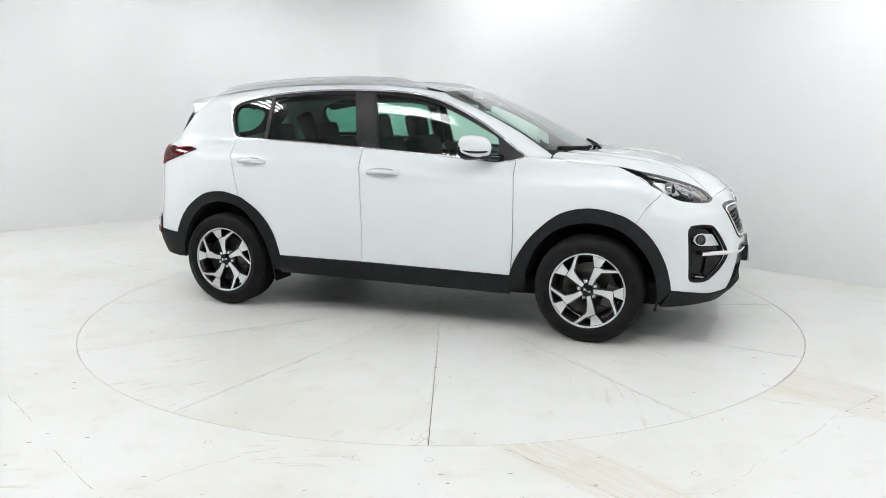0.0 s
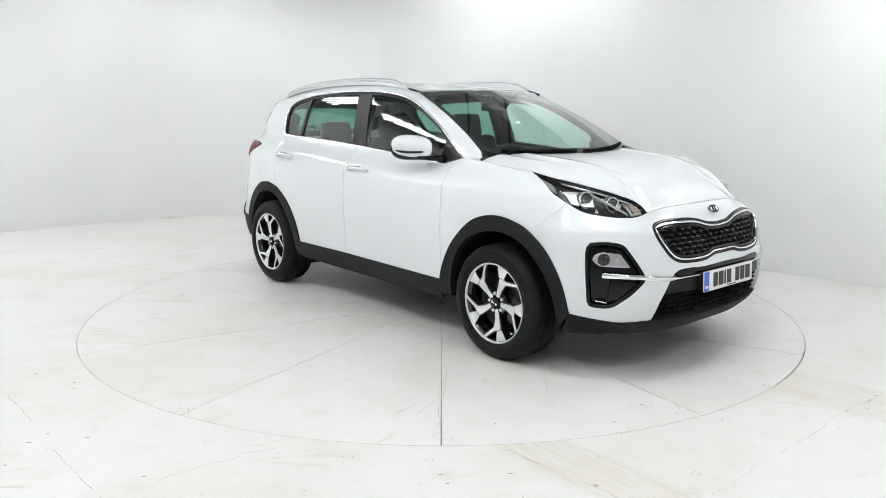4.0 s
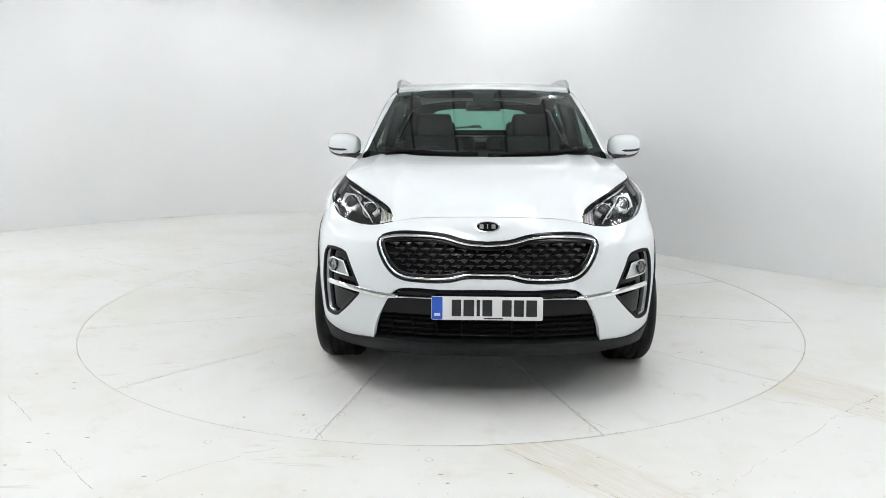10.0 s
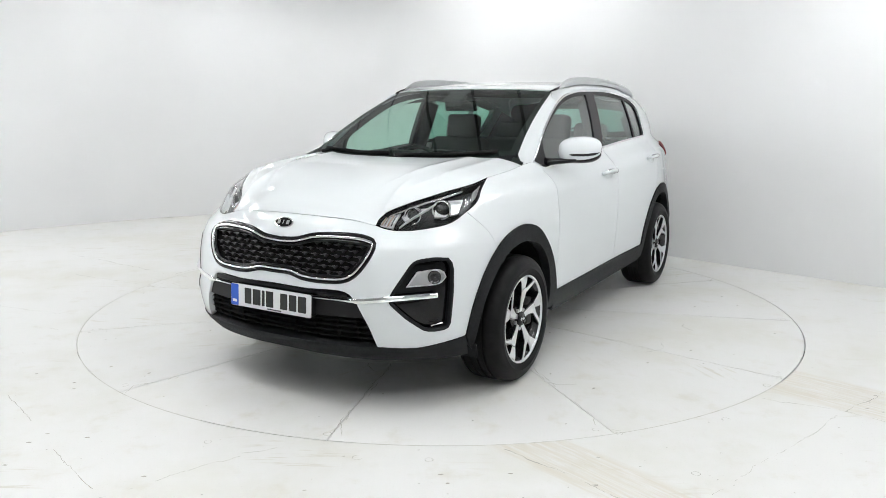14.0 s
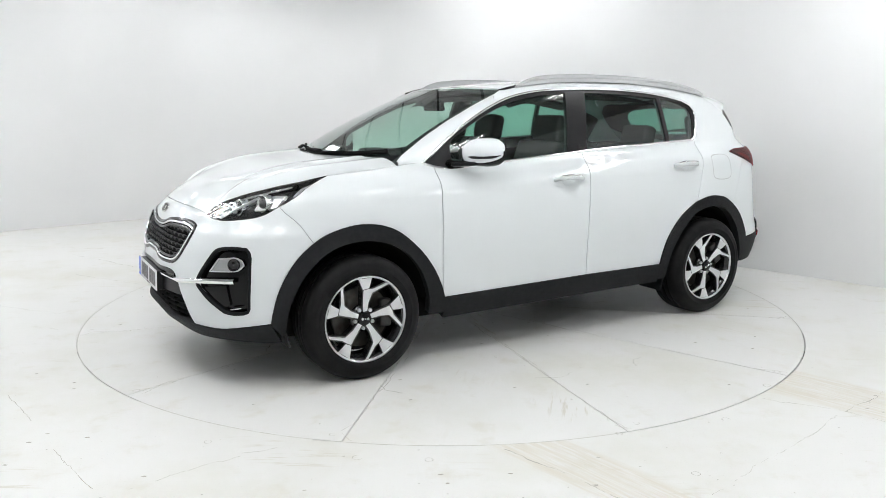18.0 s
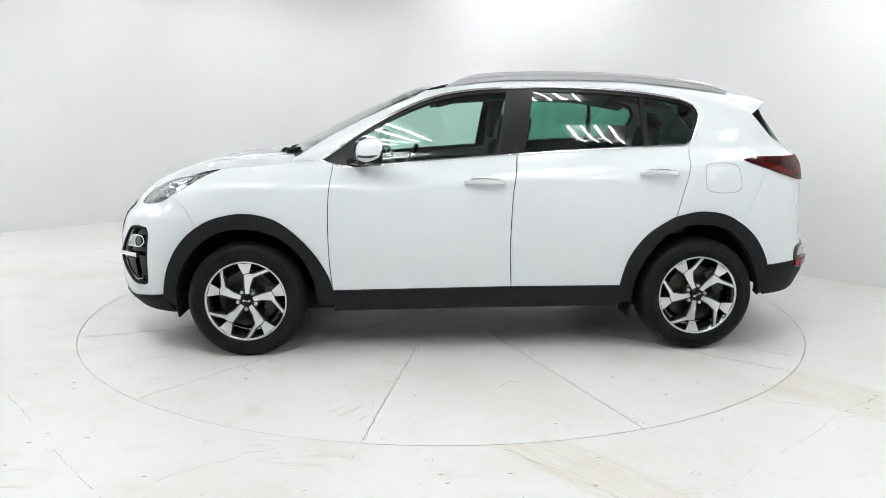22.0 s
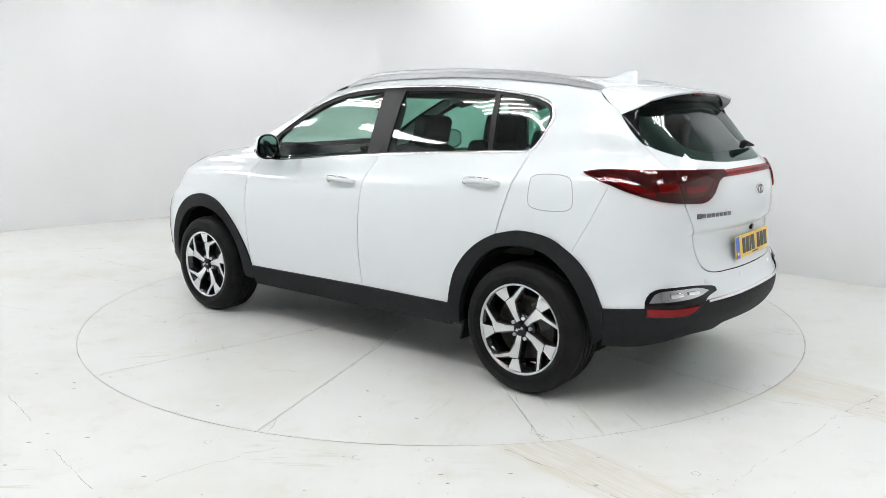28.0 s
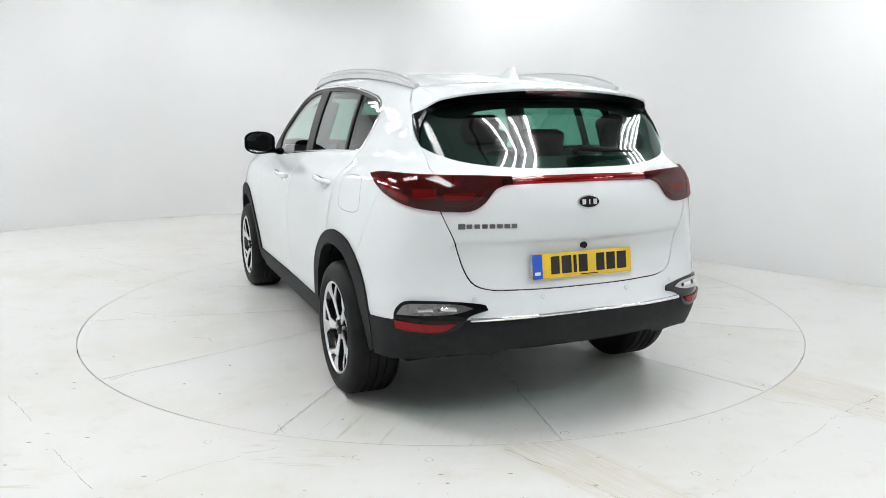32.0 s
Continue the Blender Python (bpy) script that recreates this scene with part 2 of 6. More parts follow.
def spline(pts, step=0.025):
    """Catmull-Rom through points of any dimension, resampled evenly."""
    p = np.array(pts, float)
    if len(p) == 2:
        dense = np.array([p[0] + (p[1] - p[0]) * t for t in np.linspace(0, 1, 40)])
    else:
        ext = np.vstack([2 * p[0] - p[1], p, 2 * p[-1] - p[-2]])
        out = []
        for i in range(1, len(ext) - 2):
            a, b, c, d = ext[i - 1:i + 3]
            ks = [0.0]
            for u, v in ((a, b), (b, c), (c, d)):
                ks.append(ks[-1] + max(np.linalg.norm(v - u), 1e-6) ** 0.5)
            for t in np.linspace(ks[1], ks[2], 24, endpoint=False):
                a1 = (ks[1] - t) / (ks[1] - ks[0]) * a + (t - ks[0]) / (ks[1] - ks[0]) * b
                a2 = (ks[2] - t) / (ks[2] - ks[1]) * b + (t - ks[1]) / (ks[2] - ks[1]) * c
                a3 = (ks[3] - t) / (ks[3] - ks[2]) * c + (t - ks[2]) / (ks[3] - ks[2]) * d
                b1 = (ks[2] - t) / (ks[2] - ks[0]) * a1 + (t - ks[0]) / (ks[2] - ks[0]) * a2
                b2 = (ks[3] - t) / (ks[3] - ks[1]) * a2 + (t - ks[1]) / (ks[3] - ks[1]) * a3
                out.append((ks[2] - t) / (ks[2] - ks[1]) * b1 + (t - ks[1]) / (ks[2] - ks[1]) * b2)
        dense = np.array(out + [p[-1]])
    s = np.concatenate([[0], np.cumsum(np.linalg.norm(np.diff(dense, axis=0), axis=1))])
    n = max(2, int(round(s[-1] / step)) + 1)
    u = np.linspace(0, s[-1], n)
    return np.stack([np.interp(u, s, dense[:, k]) for k in range(dense.shape[1])], -1)


def inside(poly, pts):
    poly, pts = np.asarray(poly), np.asarray(pts)
    res = np.zeros(len(pts), bool)
    x, y = pts[:, 0], pts[:, 1]
    for (x0, y0), (x1, y1) in zip(poly, np.roll(poly, -1, 0)):
        if y0 != y1:
            hit = ((y0 > y) != (y1 > y)) & (x < (x1 - x0) * (y - y0) / (y1 - y0) + x0)
            res ^= hit
    return res


def shrink(poly, d):
    """Moves a closed outline inward by d."""
    p = np.asarray(poly, float)
    t = np.roll(p, -1, 0) - np.roll(p, 1, 0)
    n = np.stack([-t[:, 1], t[:, 0]], -1) / np.maximum(np.linalg.norm(t, axis=1, keepdims=True), 1e-9)
    area = np.sum(p[:, 0] * np.roll(p[:, 1], -1) - np.roll(p[:, 0], -1) * p[:, 1])
    return p + n * d * (1 if area > 0 else -1)


def fill(outer, holes=(), step=0.035):
    """Triangles of a flat outline with holes, with an even grid within."""
    loops = [np.asarray(outer)] + [np.asarray(h) for h in holes]
    pts = np.vstack(loops)
    edges, k = [], 0
    for lp in loops:
        n = len(lp)
        edges += [(k + i, k + (i + 1) % n) for i in range(n)]
        k += n
    lo, hi = loops[0].min(0), loops[0].max(0)
    gx, gy = np.meshgrid(np.arange(lo[0] + step / 2, hi[0], step), np.arange(lo[1] + step / 2, hi[1], step))
    g = np.stack([gx.ravel(), gy.ravel()], -1)
    if len(g):
        ok = inside(loops[0], g)
        for h in loops[1:]:
            ok &= ~inside(h, g)
        g = g[ok]
    if len(g):
        near = np.full(len(g), 9.0)
        for i in range(0, len(pts), 64):
            near = np.minimum(near, np.min(np.linalg.norm(g[:, None] - pts[None, i:i + 64], axis=2), axis=1))
        g = g[near > step * 0.5]
    allp = np.vstack([pts, g])
    vs, _, fs, *_ = delaunay([Vector(p) for p in allp], edges, [], 0, 1e-7)
    vs = np.array([(v.x, v.y) for v in vs])
    fs = np.array([f for f in fs if len(f) == 3])
    c = vs[fs].mean(1)
    ok = inside(loops[0], c)
    for h in loops[1:]:
        ok &= ~inside(h, c)
    return vs, fs[ok]


def skin(name, surf, outer, mat, parent, holes=(), step=0.035, lift=0.0, depth=0.012, gap=0.0, side=1, label="", both=False):
    """A panel: the outline, in a surface's own two numbers, laid on that surface, with a rim of some depth. side -1 mirrors it; both joins the two halves."""
    if gap:
        outer = shrink(outer, gap)
        holes = [shrink(h, -gap) for h in holes]
    uv, fs = fill(outer, holes, step)
    pos, nor = surf(uv[:, 0], uv[:, 1])
    # rim: edges used by one triangle
    count = {}
    for f in fs:
        for a, b in ((f[0], f[1]), (f[1], f[2]), (f[2], f[0])):
            count[(a, b)] = 1
    rim = [(a, b) for a, b in count if (b, a) not in count]
    if both:
        rim = [(a, b) for a, b in rim if not (abs(pos[a][1]) < 1e-4 and abs(pos[b][1]) < 1e-4)]
    used = sorted({i for e in rim for i in e})
    top = {v: len(uv) + k for k, v in enumerate(used)}
    bot = {v: len(uv) + len(used) + k for k, v in enumerate(used)}
    face = pos + nor * lift
    verts = np.vstack([face, face[used], face[used] - nor[used] * depth]) if used else face
    out = np.zeros((len(used), 3))
    ix = {v: k for k, v in enumerate(used)}
    e0 = face[fs[:, 1]] - face[fs[:, 0]]
    flip = np.sum(np.cross(e0, face[fs[:, 2]] - face[fs[:, 0]]) * nor[fs[:, 0]]) < 0
    for a, b in rim:
        d = np.cross(face[b] - face[a], nor[a]) * (-1 if flip else 1)
        d /= max(np.linalg.norm(d), 1e-9)
        out[ix[a]] += d
        out[ix[b]] += d
    out /= np.maximum(np.linalg.norm(out, axis=1, keepdims=True), 1e-9)
    nn = np.vstack([nor, out, out]) if used else nor
    faces = [tuple(f) for f in fs] + ([(top[b], top[a], bot[a], bot[b]) for a, b in rim] if depth else [])
    if flip:
        faces = [tuple(reversed(f)) for f in faces]
    if side < 0 or both:
        mv, mn = verts * (1, -1, 1), nn * (1, -1, 1)
        mf = [tuple(reversed(f)) for f in faces]
        if both:
            k = len(verts)
            verts, nn = np.vstack([verts, mv]), np.vstack([nn, mn])
            faces = faces + [tuple(i + k for i in f) for f in mf]
        else:
            verts, nn, faces = mv, mn, mf
    return obj(name, verts, faces, mat, parent, label, True, nn)


def normals_of(f, e=0.004):
    """Makes a surface that also gives its outward normals from one that gives places."""
    def g(u, v):
        u, v = np.asarray(u, float), np.asarray(v, float)
        p = f(u, v)
        n = np.cross(f(u + e, v) - f(u - e, v), f(u, v + e) - f(u, v - e))
        n /= np.maximum(np.linalg.norm(n, axis=-1, keepdims=True), 1e-12)
        return p, n
    return g


# ---------------------------------------------------------------- the studio
WALL_PLAN = [(-7.2, -1.5), (-6.9, 0.6), (-6.2, 2.1), (-5.2, 3.28), (-4.6, 3.85), (-3.67, 4.56), (-2.7, 4.97), (-1.7, 5.05), (-0.8, 4.72), (0.0, 4.08), (1.0, 3.1),
             (2.29, 1.83), (2.83, 1.27), (3.64, 0.47), (4.6, -0.5), (5.3, -1.7), (5.6, -3.2)]
CEIL_Z = 3.25


CRACKS = random.Random(7)


def crack(path, width, parent, z=0.0012):
    """A jagged crack along a line on the floor, open in places and closed in others."""
    pts = resample2(path, 0.012)
    r = CRACKS
    ph = [r.uniform(0, 6.28) for _ in range(8)]
    side = [0.0]
    for i in range(len(pts)):
        side.append(side[-1] * 0.93 + r.gauss(0, 0.0028))
    rows = []
    for i, (p, d) in enumerate(pts):
        s = i * 0.012
        n = Vector((-d.y, d.x))
        a = sum(math.sin(s * k + ph[j]) for j, k in enumerate((5, 11, 23, 47))) / 4
        w = width * min(1.2, max(0.0, 0.55 + 0.9 * a + r.uniform(-0.25, 0.25)))
        q = p + n * side[i]
        rows.append((q + n * w / 2, q - n * w / 2, w > 0.0005))
    verts, faces = [], []
    for a, b, k in rows:
        verts += [(a.x, a.y, z), (b.x, b.y, z)]
    for i in range(len(rows) - 1):
        if rows[i][2] and rows[i + 1][2]:
            faces.append((2 * i, 2 * i + 1, 2 * i + 3, 2 * i + 2))
    return obj("crack", verts, faces, CRACK, parent, smooth=False)


def resample2(path, step):
    out = []
    for a, b in zip(path, path[1:]):
        a, b = Vector(a[:2]), Vector(b[:2])
        d = (b - a).normalized()
        n = max(2, int((b - a).length / step))
        out += [(a.lerp(b, i / n), d) for i in range(n)]
    return out


def plug(x, y, parent):
    """A painted-over screw plug: a worn ring in the paint."""
    ra = CRACKS.uniform(0.010, 0.020)
    a0, a1 = CRACKS.uniform(0, 6), CRACKS.uniform(3.5, 6.2)
    verts, faces = [], []
    for i in range(19):
        a = a0 + a1 * i / 18
        for q in (ra, ra + 0.002 * abs(math.sin(a * 1.3 + a0)) + 0.0008):
            verts.append((x + q * math.cos(a), y + q * math.sin(a), 0.0012))
    for i in range(18):
        faces.append((2 * i, 2 * i + 1, 2 * i + 3, 2 * i + 2))
    return obj("screw_plug", verts, faces, CRACK, parent, smooth=False)


def specks(parent, count, where, keep):
    """Chips in the paint, too many to pick apart."""
    verts, faces = [], []
    r = CRACKS
    while count:
        x, y = where(r)
        if not keep(x, y):
            continue
        count -= 1
        k = len(verts)
        s = r.choice((0.002, 0.003, 0.003, 0.005, 0.007))
        n = 7
        for i in range(n):
            a, q = i / n * 6.283, s * r.uniform(0.5, 1.2)
            verts.append((x + 1.8 * q * math.cos(a), y + q * math.sin(a), 0.0012))
        faces.append(tuple(range(k, k + n)))
    return tagged(obj("paint_chips", verts, faces, CRACK, parent, smooth=False), kind="stuff")


def build_room():
    line = [tuple(p) for p in spline(WALL_PLAN, 0.12)]
    close = [(5.6, -9.5), (-7.2, -9.5)]

    def wall(name, pts, label):
        verts, faces = [], []
        thick = []
        for i, p in enumerate(pts):
            a, b = Vector(pts[max(i - 1, 0)]), Vector(pts[min(i + 1, len(pts) - 1)])
            d = (b - a).normalized()
            thick.append((p[0] - d.y * 0.12, p[1] + d.x * 0.12))
        for (x, y), (u, v) in zip(pts, thick):
            verts += [(x, y, -0.02), (x, y, CEIL_Z), (u, v, CEIL_Z), (u, v, -0.02)]
        for i in range(len(pts) - 1):
            k = 4 * i
            faces += [(k, k + 1, k + 5, k + 4), (k + 2, k + 3, k + 7, k + 6), (k + 1, k + 2, k + 6, k + 5)]
        ob = obj(name, verts, faces, WALL)
        ob.data.set_sharp_from_angle(angle=radians(40))
        return tagged(ob, label, "wall", kind="structure")
    wall("wall_back", line, "smooth white curved studio wall lit from above")
    wall("wall_east", [line[-1], close[0]], "plain white studio wall")
    wall("wall_south", [close[0], close[1]], "plain white studio wall behind the camera")
    wall("wall_west", [close[1], line[0]], "plain white studio wall")
    ring = line + close
    # ceiling of long boards with open joints
    bm = bmesh.new()
    bm.faces.new([bm.verts.new((x, y, CEIL_Z + 0.04)) for x, y in ring])
    x = -7.2
    while x < 5.6:
        a, b = x + 0.02, x + 0.58
        y1 = max([p[1] for p in line if a - 0.25 < p[0] < b + 0.25] + [-1.5]) + 0.1
        box(bm, (b - a, y1 + 9.5, 0.02), pose((a + b) / 2, (y1 - 9.5) / 2, CEIL_Z + 0.013), 0.0)
        x += 0.6
    top = part("ceiling", bm, CEILING, None)
    # the sheet above the boards is painted dark to shade the joints
    top.data.materials.append(GAP_SHADE)
    top.data.polygons[0].material_index = 1
    tagged(top, "grey boarded studio ceiling", "ceiling", kind="structure")
    # floor with a round opening for the turntable
    n = 180
    hole = [(2.4885 * math.cos(2 * math.pi * i / n), 2.4885 * math.sin(2 * math.pi * i / n)) for i in range(n)]
    uv, fs = fill(np.array(ring), [np.array(hole)], 0.6)
    k = len(uv)
    verts = [(x, y, 0) for x, y in uv]
    faces = [tuple(f) for f in fs]
    base = len(verts)
    verts += [(x, y, 0) for x, y in hole] + [(x, y, -0.06) for x, y in hole]
    faces += [(base + i, base + (i + 1) % n, base + n + (i + 1) % n, base + n + i) for i in range(n)]
    fl = obj("floor", verts, faces, STUDIO_FLOOR, smooth=False)
    tagged(fl, "white painted studio floor, scuffed and yellowed in patches", "floor", kind="structure")
    # open cracks, old line marks and plugs in the fixed floor
    for path, w in (([(0.27, -2.52), (0.49, -2.73), (0.80, -3.08)], 0.005), ([(1.95, -2.10), (2.10, -2.27)], 0.005), ([(1.95, -2.11), (2.5, -1.67)], 0.003),
                    ([(-2.2, -1.9), (-1.88, -2.27)], 0.003), ([(-1.66, -2.52), (-1.33, -2.88)], 0.003), ([(1.0, -2.94), (1.5, -2.5), (1.69, -2.34), (1.9, -2.14)], 0.0022),
                    ([(-1.3, -2.95), (-1.01, -2.71), (-0.83, -2.59)], 0.0022), ([(-0.84, -2.56), (-0.69, -2.50)], 0.004), ([(-3.2, 0.95), (-2.35, 0.5)], 0.005),
                    ([(-3.7, 1.9), (-2.9, 1.35), (-2.45, 0.98)], 0.005), ([(-2.5, 0.7), (-2.2, 1.25), (-1.2, 2.3)], 0.003), ([(1.62, -1.93), (1.95, -2.1)], 0.003), ([(-3.3, -0.1), (-2.7, -0.35)], 0.003),
                    ([(-4.9, 2.4), (-3.5, 2.2)], 0.004), ([(-2.9, -0.6), (-2.5, -0.75)], 0.003)):
        crack(path, w, fl)
    for x, y in ((1.02, -2.74), (0.80, -2.36), (-0.35, -2.60), (1.34, -2.20), (-0.05, -2.62), (1.72, -1.75), (2.12, -1.98), (-1.02, -2.45)):
        plug(x, y, fl)
    specks(fl, 70, lambda r: (r.uniform(-2.6, 2.6), r.uniform(-3.3, -1.2)), lambda x, y: math.hypot(x, y) > 2.52)
    d = Vector(line[1]) - Vector(line[0])
    near = [p for p in line if -5.6 < p[0] < -3.3]
    crack([(x + 0.02, y - 0.02) for x, y in near[::4]], 0.02, fl)
    bm = bmesh.new()
    bmesh.ops.create_circle(bm, cap_ends=True, segments=96, radius=2.6, matrix=pose(0, 0, -0.06))
    tagged(part("turntable_pit", bm, GAP_SHADE, None), "dark pit under the turntable", "pit", kind="structure")


def build_turntable():
    """Twelve steel-edged wedges that turn as one."""
    bm = bmesh.new()
    bmesh.ops.create_cone(bm, cap_ends=True, segments=128, radius1=2.46, radius2=2.46, depth=0.03, matrix=pose(0, 0, -0.032))
    hub = part("turntable", bm, GAP_SHADE, None)
    tagged(hub, "round white painted turntable flush with the floor, cracked along its joints", "turntable")
    n = 14
    g = 0.00015
    pts = [(0.28, g), ] + [(2.482 * math.cos(a), 2.482 * math.sin(a)) for a in np.linspace(0.001, math.pi / 6 - 0.001, n)] + [(0.28 * math.cos(math.pi / 6) + g * .5, 0.28 * math.sin(math.pi / 6) - g)]
    verts = [(x, y, 0) for x, y in pts] + [(x, y, -0.018) for x, y in pts]
    m = len(pts)
    faces = [tuple(range(m))] + [(i, i + m, (i + 1) % m + m, (i + 1) % m) for i in range(m)]
    first = None
    for i in range(12):
        if first is None:
            first = ob = obj("floor_panel", verts, faces, FLOOR, hub, smooth=False)
        else:
            ob = new("floor_panel", first.data)
            ob.parent = hub
        ob.matrix_basis = pose(0, 0, 0, 0, 0, 19.2 + 30 * i)
    bm = bmesh.new()
    bmesh.ops.create_cone(bm, cap_ends=True, segments=48, radius1=0.277, radius2=0.277, depth=0.018, matrix=pose(0, 0, -0.009))
    part("centre_plate", bm, FLOOR, hub)
    r = CRACKS
    for i in range(12):
        a = radians(19.2 + 30 * i)

        def at_r(q, s, a=a):
            return (q * math.cos(a) - s * math.sin(a), q * math.sin(a) + s * math.cos(a))
        crack([at_r(0.12, 0.0), at_r(2.478, 0.0)], 0.0032 if i in (0, 2, 3, 4) else 0.0019, hub)
        q = r.uniform(0.6, 1.6)
        crack([at_r(q, 0.01), at_r(q + 0.4, r.choice((-1, 1)) * 0.025), at_r(q + 0.75, 0.0)], 0.003, hub)
        crack([at_r(2.30, 0.0), at_r(2.39, r.choice((-1, 1)) * 0.035), at_r(2.478, 0.05)], 0.003, hub)
        crack([at_r(0.0, 0.0), at_r(0.16, r.uniform(-0.08, 0.08)), at_r(r.uniform(0.3, 0.5), r.uniform(-0.12, 0.12))], 0.005, hub)
        plug(*at_r(2.42, r.uniform(-0.09, 0.09)), hub)
        if i % 2:
            plug(*at_r(r.uniform(1.2, 2.3), r.uniform(-0.3, 0.3)), hub)
    for i in range(16):
        a, q = r.uniform(0, 6.28), r.uniform(0.5, 2.3)
        x, y, h = q * math.cos(a), q * math.sin(a), r.uniform(0, 3.14)
        crack([(x, y), (x + 0.14 * math.cos(h), y + 0.14 * math.sin(h)), (x + 0.25 * math.cos(h + 0.3), y + 0.25 * math.sin(h + 0.3))], 0.0035, hub)
    specks(hub, 120, lambda r: (r.uniform(-2.4, 2.4), r.uniform(-2.4, 2.4)), lambda x, y: math.hypot(x, y) < 2.42)
    # filler that closes the gap round the rim in places
    for a0, a1 in ((-90, -22), (-20, 4), (22, 46), (48, 78), (130, 172), (173, 214), (216, 268)):
        k = 2 * (a1 - a0)
        verts, faces = [], []
        for i in range(k + 1):
            a = radians(a0 + 0.5 * i)
            o = 2.4872 - 0.0016 * abs(math.sin(i * 0.7) * math.sin(i * 0.23 + a0))
            verts += [(2.479 * math.cos(a), 2.479 * math.sin(a), -0.0008), (o * math.cos(a), o * math.sin(a), -0.0008)]
        faces = [(2 * i, 2 * i + 1, 2 * i + 3, 2 * i + 2) for i in range(k)]
        obj("gap_filler", verts, faces, FILLER, hub, smooth=False)
    return hub


# x, y and heading of each ceiling light
# the last four are unseen, added to brighten the left side
LIGHTS = [(-0.74, -3.28, 20), (-0.31, -4.45, 20), (1.03, -2.2, 25), (2.05, -4.45, 22), (-2.0, -2.1, 60), (3.9, -3.2, 45), (2.9, -0.6, 20), (-3.6, -0.6, 0), (-5.2, 0.6, 0), (-4.3, 1.8, 30), (-5.5, -1.6, 0)]
# lights that wash the curved wall; the heading turns their shield to the room
# the last one is added to brighten the left wall and floor
WASHERS = [(0.0, 2.98, 45), (0.95, 2.03, 45), (-3.55, 3.26, 41), (-2.62, 3.85, 17), (-3.0, 1.9, 125)]


def build_light():
    base = None
    for x, y, a in LIGHTS:
        m = pose(x, y, CEIL_Z - 0.05, 0, 0, a)
        if base is None:
            bm = bmesh.new()
            box(bm, (0.62, 1.26, 0.05), pose(0, 0, 0.022), 0.004)
            base = part("ceiling_light", bm, HOUSING, None)
            tagged(base, "white fluorescent ceiling light with four bare tubes", "ceiling light", "studio ceiling lights")
            for k in range(4):
                v, f = tube([(-0.225 + 0.15 * k, -0.6, -0.02), (-0.225 + 0.15 * k, 0.6, -0.02)], 0.016, 10)
                obj("tube", v, f, TUBE, base)
            base.matrix_basis = m
        else:
            copy_thing(base, m)
    first = None
    for x, y, a in WASHERS:
        m = pose(x, y, CEIL_Z - 0.05, 0, 0, a)
        if first is None:
            bm = bmesh.new()
            box(bm, (0.24, 1.1, 0.04), pose(0, 0, 0.025), 0.004)
            first = part("wall_washer", bm, HOUSING, None)
            tagged(first, "shielded fluorescent ceiling light washing the white wall", "ceiling light", "studio wall washers")
            for k in range(2):
                v, f = tube([(-0.02 + 0.07 * k, -0.52, -0.02), (-0.02 + 0.07 * k, 0.52, -0.02)], 0.011, 10)
                obj("tube", v, f, TUBE, first)
            # unseen plate, added to keep the tubes out of the car's reflections
            bm = bmesh.new()
            box(bm, (0.012, 1.12, 0.30), pose(-0.12, 0, -0.11), 0.002)
            part("shield", bm, HOUSING, first)
            first.matrix_basis = m
        else:
            copy_thing(first, m)


build_room()


def build_dark_trim():
    # a short black box stands for the dark vertical edge at the wall's left end
    bm = bmesh.new()
    box(bm, (0.05, 0.03, 0.62), pose(-5.29, 3.16, 0.31, 0, 0, 45), 0.004)
    ob = part("cable_trunking", bm, TRIM_BLACK, None)
    tagged(ob, "short black vertical cable trunking on the white wall", "trunking")
    bm = bmesh.new()
    box(bm, (0.056, 0.036, 0.03), pose(-5.29, 3.16, 0.63, 0, 0, 45), 0.004)
    part("end_cap", bm, BLACK, ob)


build_dark_trim()
TABLE = build_turntable()
build_light()

# ---------------------------------------------------------------- the car's surfaces: x ahead, y to its left, z up
# the nose: eight control points from the middle round to the side, at several heights
NOSE_Z = (0.20, 0.25, 0.33, 0.42, 0.50, 0.60, 0.80, 0.885, 0.95, 1.02, 1.09, 1.20, 1.60)
NOSE_X = ((2.08, 2.075, 2.03, 1.96, 1.86, 1.71, 1.38, 1.0), (2.13, 2.125, 2.08, 1.995, 1.885, 1.725, 1.39, 1.0), (2.21, 2.205, 2.15, 2.06, 1.925, 1.74, 1.4, 1.0), (2.236, 2.23, 2.175, 2.08, 1.938, 1.75, 1.4, 1.0),
          (2.24, 2.236, 2.18, 2.085, 1.94, 1.75, 1.4, 1.0), (2.23, 2.226, 2.172, 2.08, 1.937, 1.75, 1.4, 1.0), (2.175, 2.17, 2.125, 2.04, 1.91, 1.74, 1.4, 1.0), (2.135, 2.12, 2.035, 1.955, 1.85, 1.71, 1.4, 1.0),
          (2.07, 2.04, 1.945, 1.88, 1.795, 1.675, 1.385, 1.0), (1.89, 1.878, 1.82, 1.768, 1.705, 1.615, 1.33, 1.0), (1.60, 1.597, 1.583, 1.565, 1.54, 1.492, 1.265, 1.0), (1.2, 1.2, 1.19, 1.18, 1.17, 1.15, 1.1, 1.0), (1.2, 1.2, 1.19, 1.18, 1.17, 1.15, 1.1, 1.0))
